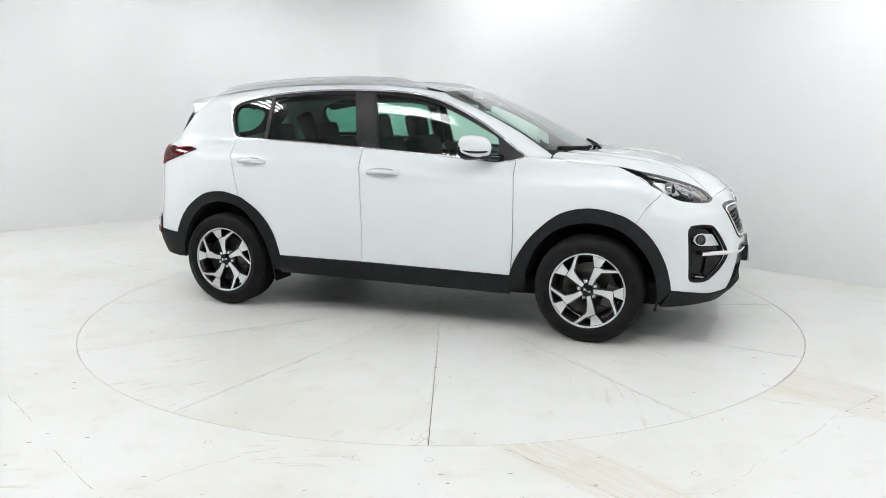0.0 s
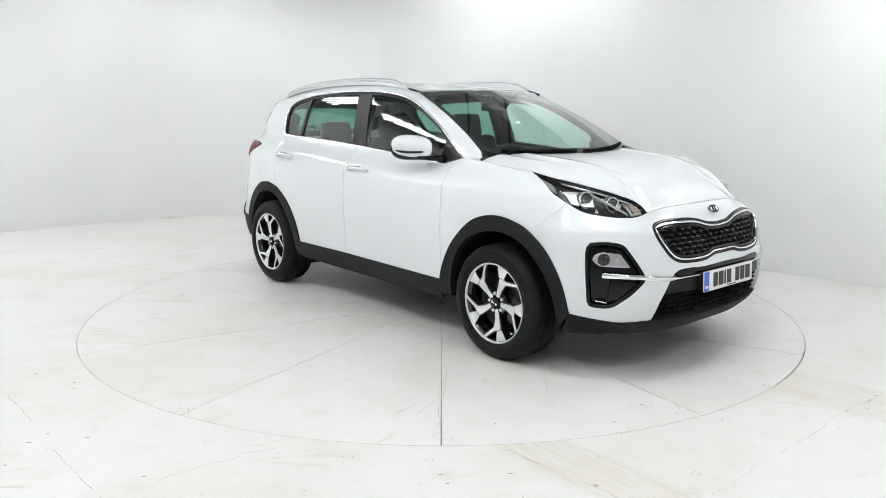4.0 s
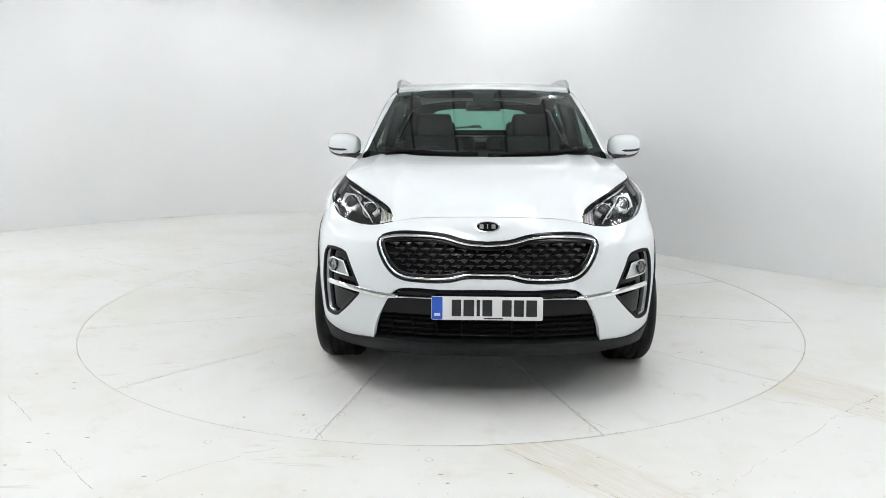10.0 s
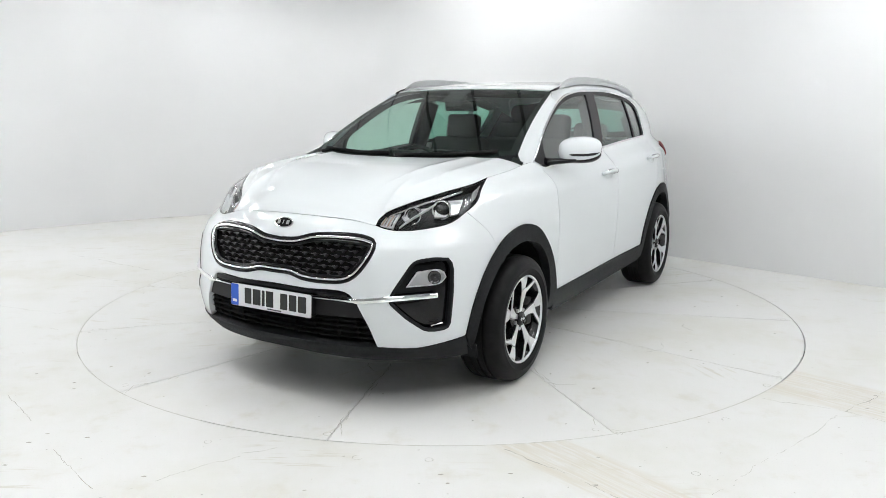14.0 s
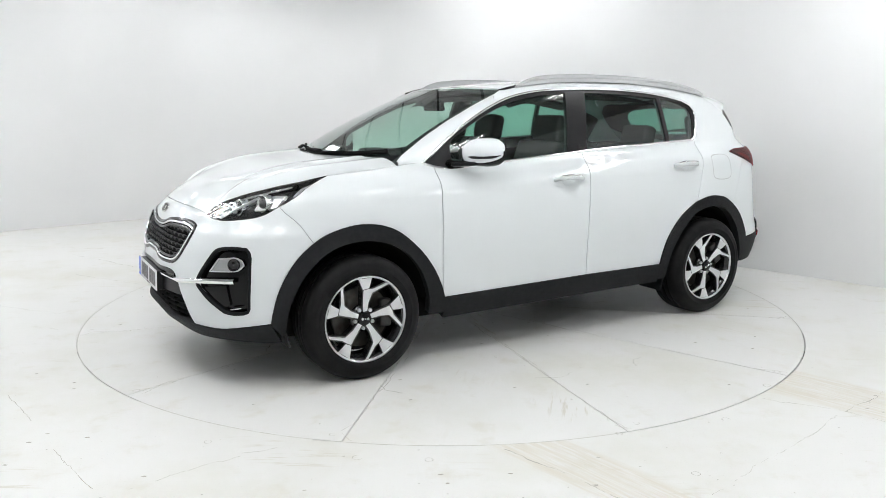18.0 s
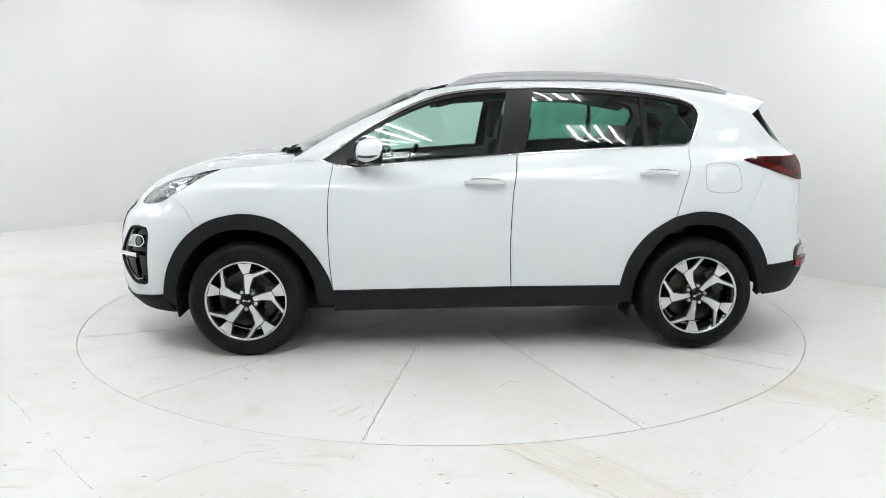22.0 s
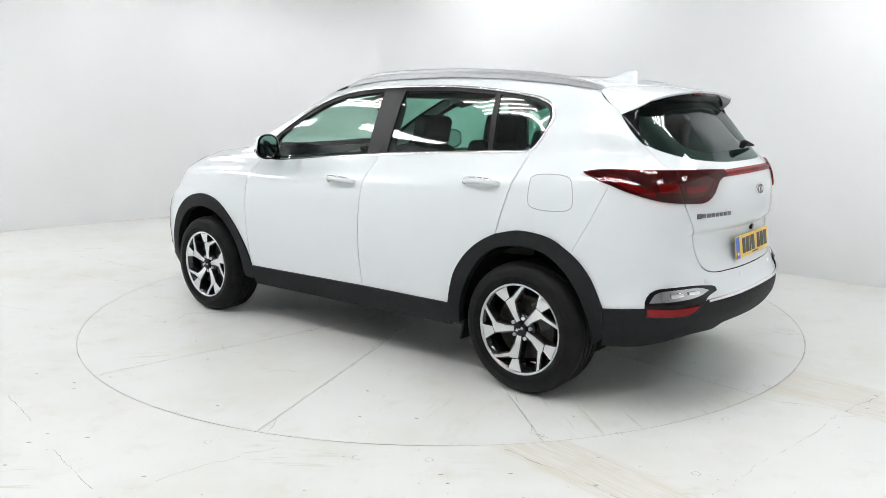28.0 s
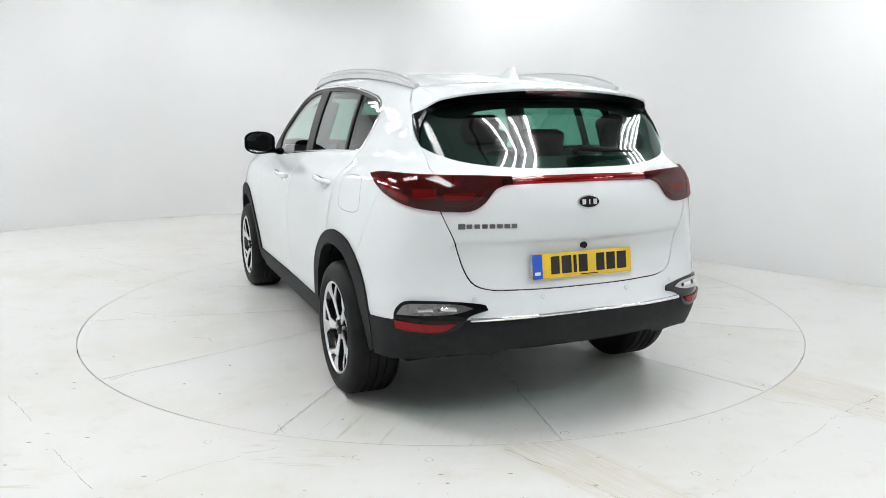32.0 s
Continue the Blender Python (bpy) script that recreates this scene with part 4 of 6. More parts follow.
def loft(name, a, b, mat, n=6, bulge=0.0, side=1, label="", toward=(0, 1, 0.3)):
    """A surface between two lines of equally many points."""
    a, b = np.array(a, float), np.array(b, float)
    t = np.array(toward, float)
    t /= np.linalg.norm(t)
    rows = [a + (b - a) * k + t * bulge * 4 * k * (1 - k) for k in np.linspace(0, 1, n)]
    m = len(a)
    verts = np.vstack(rows)
    if side < 0:
        verts = verts * (1, -1, 1)
    faces = [(r * m + i, r * m + i + 1, (r + 1) * m + i + 1, (r + 1) * m + i) for r in range(n - 1) for i in range(m - 1)]
    if side < 0:
        faces = [tuple(reversed(f)) for f in faces]
    return obj(name, verts, faces, mat, CAR, label)


def resample(line, n):
    line = np.array(line, float)
    s = np.concatenate([[0], np.cumsum(np.linalg.norm(np.diff(line, axis=0), axis=1))])
    u = np.linspace(0, s[-1], n)
    return np.stack([np.interp(u, s, line[:, k]) for k in range(3)], -1)


def at(p, lift=0.0):
    pos, n = BODY(*np.array([on(p)]).T)
    return pos[0] + n[0] * lift


def round_box(name, size, m, mat, parent, bevel, label="", seg=4):
    bm = bmesh.new()
    bmesh.ops.create_cube(bm, size=1, matrix=Matrix.Diagonal((*size, 1)))
    bmesh.ops.bevel(bm, geom=bm.edges[:], offset=bevel, segments=seg, profile=0.6, affect="EDGES")
    bmesh.ops.transform(bm, matrix=m, verts=bm.verts)
    return part(name, bm, mat, parent, label, smooth=True)


def plate_of(name, outline, thick, mat, parent, m, bevel=0.0, label=""):
    """A flat outline in x, y given some thickness along z."""
    bm = bmesh.new()
    f = bm.faces.new([bm.verts.new((x, y, 0)) for x, y in outline])
    r = bmesh.ops.extrude_face_region(bm, geom=[f])
    bmesh.ops.translate(bm, vec=(0, 0, thick), verts=[v for v in r["geom"] if isinstance(v, bmesh.types.BMVert)])
    bmesh.ops.recalc_face_normals(bm, faces=bm.faces)
    if bevel:
        top = [e for e in bm.edges if all(abs(v.co.z - thick) < 1e-6 for v in e.verts)]
        bmesh.ops.bevel(bm, geom=top, offset=bevel, segments=2, profile=0.6, affect="EDGES")
    ob = part(name, bm, mat, parent, label, smooth=True)
    ob.matrix_basis = m
    return ob


def rounded(w, h, r, n=5):
    return [(sx * (w / 2 - r) + r * math.cos(a), sy * (h / 2 - r) + r * math.sin(a)) for sx, sy, k in ((1, 1, 0), (-1, 1, 1), (-1, -1, 2), (1, -1, 3)) for a in [math.pi / 2 * (k + i / n) for i in range(n + 1)]]


def oval(w, h, n=32):
    return [(w / 2 * math.cos(2 * math.pi * i / n), h / 2 * math.sin(2 * math.pi * i / n)) for i in range(n)]


def panels():
    for s in (1, -1):
        skin("front_wing", BODY, loop(HOOD_SEAM, [(0.95, 1.138), (0.90, 1.137), (0.83, 1.115)], DOOR_A[::-1], F_ARCH[:7] + [(1.605, 0.762)], SEAM_FB, HL_LOW[3::-1]), PAINT, CAR, gap=0.002, side=s)
        skin("front_door", BODY, loop(DOOR_A, [(0.83, 1.115), (0.78, 1.106)] + DLO_LOW[2:5] + [(-0.255, 1.171)], DOOR_B[::-1], [(-0.215, 0.40), (0.835, 0.385)]), PAINT, CAR, gap=0.0028, side=s)
        skin("rear_door", BODY, loop(DOOR_B, [(-0.255, 1.171), (-0.8, 1.204), (-1.29, 1.224)], DOOR_C[::-1], [(-1.185, 0.815)] + R_ARCH[4::-1], [(-0.868, 0.40), (-0.215, 0.40)]), PAINT, CAR, gap=0.0028, side=s)
        skin("rear_quarter", BODY, loop(DOOR_C, DLO_REAR, DLO_TOP[:8], [(0.35, 1.464), (0.34, 1.51), (0.262, 1.553)], [(x, float(ROOF_EDGE(x))) for x in (0.262, 0.2, 0.1, 0.0, -0.15, -0.3, -0.5, -0.75, -1.0, -1.2, -1.4, -1.545)],
             SPOILER_SEAM, [SPOILER_SEAM[-1], ("r", 0.662, 1.33)] + GATE_SIDE[::-1], TAIL_TOP[2:], TAIL_LOW[:2] + [(-1.75, 1.088)], SEAM_RB[::-1], [(-1.60, 0.757), (-1.495, 0.818), (-1.325, 0.843), (-1.185, 0.815)]), PAINT, CAR, gap=0.002, side=s)
        a = resample(np.vstack([at(p) for p in spline([(0.35, 1.464), (0.6, 1.338), (0.90, 1.137), (0.95, 1.138), (1.055, 1.128)], 0.03)]), 24)
        b = resample([screen_xyz(np.array(1.0), np.array(v)) for v in (0.98, 0.75, 0.5, 0.25, 0.0)] + [np.array([1.06, 0.765, 1.150])], 24)
        loft("windscreen_pillar", a, b, PAINT, bulge=0.012, side=s)
        # black cladding
        skin("front_arch_trim", BODY, loop(F_ARCH, [(1.825, 0.36), (1.75, 0.27)], F_OPEN[::-1], [(0.925, 0.30), (0.83, 0.30), (0.83, 0.385)]), BLACK, CAR, lift=0.010, depth=0.05, side=s, step=0.03)
        skin("rear_arch_trim", BODY, loop(R_ARCH, [(-1.77, 0.505), (-1.76, 0.36), (-1.72, 0.33)], R_OPEN[::-1], [(-0.935, 0.30), (-0.875, 0.30), (-0.875, 0.40)]), BLACK, CAR, lift=0.010, depth=0.05, side=s, step=0.03)
        skin("sill_trim", BODY, loop([(0.829, 0.385), (-0.2, 0.40), (-0.874, 0.40)], [(-0.874, 0.40), (-0.874, 0.28)], [(-0.874, 0.28), (0.829, 0.262)], [(0.829, 0.262), (0.829, 0.385)]), BLACK, CAR, lift=0.010, depth=0.05, side=s, step=0.04)
        # side windows
        gf, gr, gq = loop(*GLASS_F), loop(*GLASS_R), loop(*GLASS_Q)
        skin("window_frame", BODY, loop(DLO_LOW, DLO_REAR, DLO_TOP), TRIM_BLACK, CAR, holes=[gf, gr, gq], lift=-0.007, depth=0.03, side=s, step=0.05, label="satin black window frame and door pillar")
        skin("front_door_glass", BODY, gf, GLASS, CAR, lift=-0.014, depth=0.0, side=s, step=0.06, label="green-tinted front door glass")
        skin("rear_door_glass", BODY, gr, PRIVACY, CAR, lift=-0.014, depth=0.0, side=s, step=0.06, label="dark privacy rear door glass")
        skin("quarter_glass", BODY, gq, PRIVACY, CAR, lift=-0.014, depth=0.0, side=s, step=0.06, label="dark privacy quarter glass")
        strip("window_chrome", [DLO_LOW[::-1]], 0.013, CHROME, lift=0.001, side=s, label="thin chrome strip along the windows")
        strip("window_chrome", [DLO_REAR], 0.014, CHROME, lift=0.001, side=s)
        strip("window_chrome", [DLO_TOP], 0.011, CHROME, lift=0.001, side=s)
    # bonnet, roof, windscreen
    edge = _edge[_edge[:, 0] > 1.05][:, :2] - (0, 0.002)
    nx = body_xyz(*np.array([on(("f", 0.0, 0.925))]).T)[0, 0]
    edge = edge[edge[:, 0] < LEAD[-1, 0] - 0.004]
    nose = (LEAD[::-1, :2] - (0.004, 0))
    nose[-1, 1] = 0.0
    mid = spline([tuple(nose[-1]), (1.235, 0.0)], 0.03)
    back = spline([(1.235, 0.0), (1.21, 0.3), (1.125, 0.55), (1.06, 0.67), tuple(edge[0])], 0.03)
    skin("bonnet", HOOD, np.vstack([edge, nose[:-1], mid[:-1], back[:-1]]), PAINT, CAR, both=True, step=0.018)
    r = np.vstack([spline([(0.343, 0.0), (0.325, 0.3), (0.243, 0.6)], 0.03)[:-1], spline([(u, float(ROOF_W(u))) for u in (0.243, -0.2, -0.6, -1.0, -1.2, -1.3, -1.4, -1.5, -1.545)], 0.04)[:-1], spline([(-1.545, float(ROOF_W(-1.545))), (-1.60, 0.3), (-1.62, 0)], 0.03)[:-1], spline([(-1.62, 0), (0.343, 0)], 0.04)[:-1]])
    skin("roof", ROOF, r, PAINT, CAR, both=True)
    w = np.vstack([spline([(0, 0), (1, 0)], 0.08)[:-1], spline([(1, 0), (1, 1)], 0.08)[:-1], spline([(1, 1), (0, 1)], 0.08)[:-1], spline([(0, 1), (0, 0)], 0.08)[:-1]])
    skin("windscreen", SCREEN, w, GLASS, CAR, both=True, step=0.09, depth=0.0, label="green-tinted laminated windscreen")
    # black print round the windscreen, just under the glass
    inner = np.vstack([spline([(0, 0.10), (0.94, 0.07)], 0.06)[:-1], spline([(0.94, 0.07), (0.955, 0.93)], 0.06)[:-1], spline([(0.955, 0.93), (0.12, 0.95), (0.115, 0.80), (0, 0.80)], 0.06)[:-1], spline([(0, 0.80), (0, 0.10)], 0.06)[:-1]])
    skin("windscreen_border", SCREEN, w, TRIM_BLACK, CAR, holes=[np.maximum(inner, (0.0, 0))], both=True, step=0.09, depth=0.0, lift=-0.005)
    # cowl between bonnet and glass
    n = 24
    a = resample([hood_xyz(np.array(x), np.array(y)) - (0, 0, 0.012) for x, y in ((1.27, 0.0), (1.245, 0.3), (1.16, 0.55), (1.09, 0.67), (1.075, 0.705))], n)
    b = resample([screen_xyz(np.array(u), np.array(0.02)) - (0, 0, 0.006) for u in (0, 0.25, 0.5, 0.75, 0.975)], n)
    for s in (1, -1):
        loft("scuttle_panel", a, b, BLACK, side=s)
    # nose and tail: half outlines joined with their mirror image
    grille = loop(GRILLE_H, [("f", 0, 0.815), ("f", 0, 0.651)])
    fog = loop(*FOG_H)
    fb = loop(LEAD_LINE, HL_LOW[::-1][:7], SEAM_FB[::-1], [(1.605, 0.762), (1.675, 0.705), (1.78, 0.545), (1.825, 0.36)], [(1.825, 0.36), (1.95, 0.345), ("f", 0.70, 0.33), ("f", 0.55, 0.335)],
              [("f", 0.55, 0.335), ("f", 0.53, 0.43), ("f", 0.47, 0.555)], [("f", 0.47, 0.555), ("f", 0.42, 0.595), ("f", 0.2, 0.598), ("f", 0, 0.60)], [("f", 0, 0.60)] + GRILLE_H[:1], GRILLE_H, [GRILLE_H[-1], ("f", 0, 0.925)])
    skin("front_bumper", BODY, fb, PAINT, CAR, holes=[fog], both=True, depth=0.03, step=0.028)
    low_edge = [("r", 0, 1.18), ("r", 0.3, 1.183), ("r", 0.5, 1.205), ("r", 0.6, 1.235), ("r", 0.655, 1.27)]
    tg = loop(low_edge, GATE_SIDE[::-1], [("r", 0.645, 1.153), ("r", 0.645, 1.007), ("r", 0.589, 0.872), ("r", 0.52, 0.70), ("r", 0.46, 0.672), ("r", 0.3, 0.665), ("r", 0, 0.665)], [("r", 0, 0.665), ("r", 0, 1.18)])
    skin("tailgate", BODY, tg, PAINT, CAR, both=True, step=0.024)
    rb = loop([("r", 0, 0.66), ("r", 0.3, 0.66), ("r", 0.46, 0.667), ("r", 0.525, 0.695), ("r", 0.594, 0.872), ("r", 0.65, 1.007)], [("r", 0.65, 1.007), ("r", 0.741, 1.02), (-1.845, 1.055), (-1.75, 1.088)], SEAM_RB[::-1], [(-1.60, 0.757), (-1.64, 0.725), (-1.727, 0.61), (-1.77, 0.515)], [(-1.77, 0.515)] + [(p[0], *p[1:-1], p[-1] + 0.003) for p in REAR_LIP[::-1][1:]], [("r", 0, 0.561), ("r", 0, 0.66)])
    skin("rear_bumper", BODY, rb, PAINT, CAR, both=True)
    rl = loop(REAR_LIP, [(-1.77, 0.512), (-1.76, 0.33)], [(-1.76, 0.33), (-1.95, 0.35), ("r", 0.6, 0.385), ("r", 0.42, 0.39), ("r", 0.38, 0.41), ("r", 0, 0.415)], [("r", 0, 0.415), ("r", 0, 0.558)])
    skin("lower_rear_bumper", BODY, rl, BLACK, CAR, both=True, lift=0.006, depth=0.06)
    fl = loop([("f", 0, 0.335), ("f", 0.55, 0.335), ("f", 0.7, 0.33), (1.95, 0.343), (1.826, 0.358)], [(1.826, 0.358), (1.765, 0.25)], [(1.765, 0.25), ("f", 0.7, 0.26), ("f", 0.4, 0.25), ("f", 0, 0.25)], [("f", 0, 0.25), ("f", 0, 0.335)])
    skin("lower_front_bumper", BODY, fl, BLACK, CAR, both=True, lift=0.006, depth=0.06)
    rw = loop(low_edge, [("r", 0.655, 1.27), ("r", 0.662, 1.33), SPOILER_SEAM[-1]], [SPOILER_SEAM[-1], ("r", 0.60, 1.462), ("r", 0.3, 1.478), ("r", 0, 1.482)], [("r", 0, 1.482), ("r", 0, 1.18)])
    rwi = loop([("r", 0, 1.235), ("r", 0.30, 1.235), ("r", 0.43, 1.25), ("r", 0.48, 1.29), ("r", 0.48, 1.36), ("r", 0.43, 1.41), ("r", 0.28, 1.438), ("r", 0, 1.445)], [("r", 0, 1.445), ("r", 0, 1.235)])
    skin("rear_window", BODY, rw, REAR_GLASS, CAR, lift=-0.002, depth=0.0, both=True, step=0.05, label="dark tinted glass of the tailgate")
    skin("rear_window_border", BODY, rw, TRIM_BLACK, CAR, holes=[rwi], lift=-0.008, depth=0.0, both=True, step=0.05)
    # roof spoiler: its lid runs from the roof's rear edge to a thin trailing edge and folds down into the cheeks
    rim = [(-1.622, 0.0), (-1.62, 0.15), (-1.604, 0.3), (-1.575, 0.47), (-1.548, float(ROOF_W(-1.548)))]
    front = np.vstack([resample([roof_xyz(np.array(x), np.array(y)) for x, y in rim], 15), resample([at(p) for p in SPOILER_SEAM], 10)])
    corner = at(SPOILER_SEAM[-1], 0.002)
    trail = np.vstack([resample(spline([(-1.878, 0.0, 1.528), (-1.876, 0.16, 1.525), (-1.868, 0.32, 1.515), (-1.852, 0.47, 1.499), (-1.825, 0.55, 1.482)], 0.02), 15), resample(spline([(-1.818, 0.558, 1.478), (-1.79, 0.588, 1.458), (-1.75, 0.615, 1.434), tuple(corner)], 0.02), 10)])
    k = np.linspace(0, 1, 9)[:, None, None]
    lift = np.where(np.arange(25) < 15, 0.006, 0.004)[None, :, None] * 4 * k * (1 - k) * np.array((0, 0.4, 1.0))
    grid = front[None] + (trail - front)[None] * k + lift
    under = trail - np.array((-0.004, 0, 0.010)) * np.clip((24 - np.arange(25)) / 5.0, 0, 1)[:, None]
    grid = np.concatenate([grid, under[None]])
    grid[:, 0, 1] = 0
    rows, cols = grid.shape[:2]
    one = grid.reshape(-1, 3)
    verts = np.vstack([one, one * (1, -1, 1)])
    quads = [(i * cols + j, i * cols + j + 1, (i + 1) * cols + j + 1, (i + 1) * cols + j) for i in range(rows - 1) for j in range(cols - 1)]
    lid = obj("roof_spoiler", verts, quads + [tuple(q + len(one) for q in reversed(f)) for f in quads], PAINT, CAR)
    lid.data.set_sharp_from_angle(angle=radians(32))
    low = under[:22] - (0, 0, 0.001)
    top = resample([at(("r", y, z), 0.004) for y, z in ((0.0, 1.474), (0.15, 1.473), (0.3, 1.470), (0.42, 1.463), (0.52, 1.447), (0.59, 1.420), (0.62, 1.385))], 22)
    top[0, 1] = 0
    for s in (1, -1):
        loft("spoiler_underside", low, top, GLOSS_BLACK, side=s)
        loft("spoiler_fin", np.vstack([under[19:], [corner - (0.0, 0, 0.002)]]), resample([at(("r", 0.60, 1.41), 0.005), at(("r", 0.63, 1.37), 0.005), at(("r", 0.650, 1.32), 0.005), at(("r", 0.655, 1.275), 0.004)], 7), GLOSS_BLACK, bulge=0.004, side=s)
    # high brake light
    v, f = tube([(-1.868, -0.15, 1.508), (-1.871, 0, 1.510), (-1.868, 0.15, 1.508)], 0.008, 8)
    obj("brake_light", v, f, RED_DARK, CAR, "red high-level brake light")
    # inner shell, floor pan and wheel housings close the body
    end = Q_END
    shell = np.vstack([spline([(0, 0.27), (end, 0.36)], 0.05)[:-1], spline([(end, 0.36), (end, 1.15)], 0.05)[:-1], spline([(end, 1.15), (on((0.8, 1.08))[0], 1.08)], 0.05)[:-1], spline([(on((0.8, 1.08))[0], 1.08), (on((1.4, 1.0))[0], 1.0), (0, 0.86)], 0.05)[:-1], spline([(0, 0.86), (0, 0.27)], 0.05)[:-1]])
    op = [loop(F_OPEN, [(1.75, 0.278), (0.925, 0.285)]), loop(R_OPEN, [(-1.72, 0.345), (-0.935, 0.318)])]
    skin("inner_shell", BODY, shell, MATT_BLACK, CAR, holes=[shrink(o, -0.004) for o in op], lift=-0.045, depth=0.0, both=True, step=0.07)
    # the underbody is set low and wide to deepen the shadow beneath
    bm = bmesh.new()
    box(bm, (3.55, 1.34, 0.14), pose(0.125, 0, 0.285), 0.03)
    part("underbody", bm, LINER, CAR)
    # unseen block and bar, added to keep light from under the tail
    round_box("exhaust_silencer", (0.42, 1.02, 0.13), pose(-1.55, 0, 0.315), LINER, CAR, 0.04)
    v, f = tube([(-1.335, -0.72, 0.33), (-1.335, 0.72, 0.33)], 0.05, 10)
    obj("rear_axle", v, f, LINER, CAR)
    bm = bmesh.new()
    box(bm, (1.72, 1.62, 0.05), pose(-0.03, 0, 0.29), 0.01)
    part("floor_pan", bm, LINER, CAR)
    bm = bmesh.new()
    box(bm, (0.08, 1.05, 0.55), pose(1.86, 0, 0.60), 0.02)
    part("radiator", bm, MATT_BLACK, CAR)
    for sx in (1.335, -1.335):
        for s in (1, -1):
            n = 28
            verts, faces = [], []
            for i in range(n + 1):
                a = math.pi * (0.03 + 0.94 * i / n)
                for y in (0.57, 0.875):
                    verts.append((sx + 0.405 * math.cos(a), y * s, 0.343 + 0.415 * math.sin(a)))
            faces = [(2 * i, 2 * i + 1, 2 * i + 3, 2 * i + 2) for i in range(n)]
            k = len(verts)
            verts.append((sx, 0.57 * s, 0.343))
            faces += [(2 * i, 2 * i + 2, k) for i in range(n)]
            obj("wheel_housing", verts, faces, LINER, CAR)


def headlights():
    o = loop(HL_LOW, HL_TOP)
    for s in (1, -1):
        h = skin("headlight", BODY, shrink(o, 0.004), LAMP_BLACK, CAR, lift=-0.045, depth=0.0, side=s, label="dark headlight with two lenses and a chrome blade")
        strip("surround", [HL_LOW], 0.012, GLOSS_BLACK, h, lift=-0.004, side=s)
        strip("surround", [HL_TOP], 0.006, GLOSS_BLACK, h, lift=-0.004, side=s)
        f = lambda *p: [("f", y, z) for y, z in p]
        skin("reflector", BODY, loop(f((0.778, 0.955), (0.768, 0.995), (0.757, 1.020)), f((0.757, 1.020), (0.70, 1.018)), f((0.70, 1.018), (0.672, 0.985)), f((0.672, 0.985), (0.69, 0.94)), f((0.69, 0.94), (0.74, 0.942), (0.778, 0.955))), LAMP_MIRROR, h, lift=-0.030, depth=0.014, side=s, label="bright reflector bowl")
        skin("reflector", BODY, loop(f((0.645, 0.985), (0.56, 0.978)), f((0.56, 0.978), (0.548, 0.945)), f((0.548, 0.945), (0.575, 0.925)), f((0.575, 0.925), (0.645, 0.985))), LAMP_MIRROR, h, lift=-0.030, depth=0.014, side=s)
        skin("reflector", BODY, loop([(1.53, 1.072), (1.62, 1.045)], [(1.62, 1.045), (1.675, 1.005)], [(1.675, 1.005), (1.60, 1.036), (1.53, 1.072)]), LAMP_MIRROR, h, lift=-0.022, depth=0.014, side=s)
        skin("indicator", BODY, loop(f((0.535, 0.958), (0.478, 0.934)), f((0.478, 0.934), (0.474, 0.902)), f((0.474, 0.902), (0.54, 0.893)), f((0.54, 0.893), (0.535, 0.958))), LAMP_MIRROR, h, lift=-0.028, depth=0.01, side=s, label="silvered indicator reflector")
        for k in range(4):
            strip("indicator_rib", [f((0.483 + 0.015 * k, 0.905 - 0.002 * k), (0.486 + 0.014 * k, 0.934 + 0.004 * k))], 0.006, AMBER if k in (0, 2) else CHROME_SOFT, h, lift=-0.020, depth=0.006, side=s)
        strip("upper_edge", [f((0.735, 1.045), (0.66, 1.012), (0.58, 0.978), (0.50, 0.938))], 0.006, CHROME_SOFT, h, lift=-0.012, depth=0.006, side=s)
        for p, r in ((("f", 0.705, 0.973), 0.044), (("f", 0.596, 0.950), 0.039)):
            fwd = Vector((0.96, 0.24 * s, 0.12)).normalized()
            side_v = Vector((0, 0, 1)).cross(fwd).normalized()
            mm = Matrix((side_v, fwd, side_v.cross(fwd))).transposed().to_4x4()
            mm.translation = place(p, -0.030, s).translation
            v, fc = lathe([(r * 1.10, -0.03), (r * 1.10, 0.008), (r * 1.06, 0.012), (r * 0.94, 0.010), (r * 0.84, -0.002)], 32)
            g = obj("lens_ring", v, fc, CHROME, h)
            g.matrix_basis = mm
            v, fc = lathe([(r * 0.88, -0.012), (r * 0.80, -0.002), (r * 0.62, 0.010), (r * 0.35, 0.017), (0.001, 0.020)], 32)
            g = obj("projector_lens", v, fc, DARK_LENS, h)
            g.matrix_basis = mm
        strip("light_blade", [f((0.672, 0.990), (0.63, 0.945), (0.572, 0.886))], 0.017, WHITE_PLASTIC, h, lift=-0.006, depth=0.008, side=s, taper=True, label="white light blade between the lenses")
        skin("cover", BODY, shrink(o, 0.002), LENS, h, lift=0.0, depth=0.0, side=s)


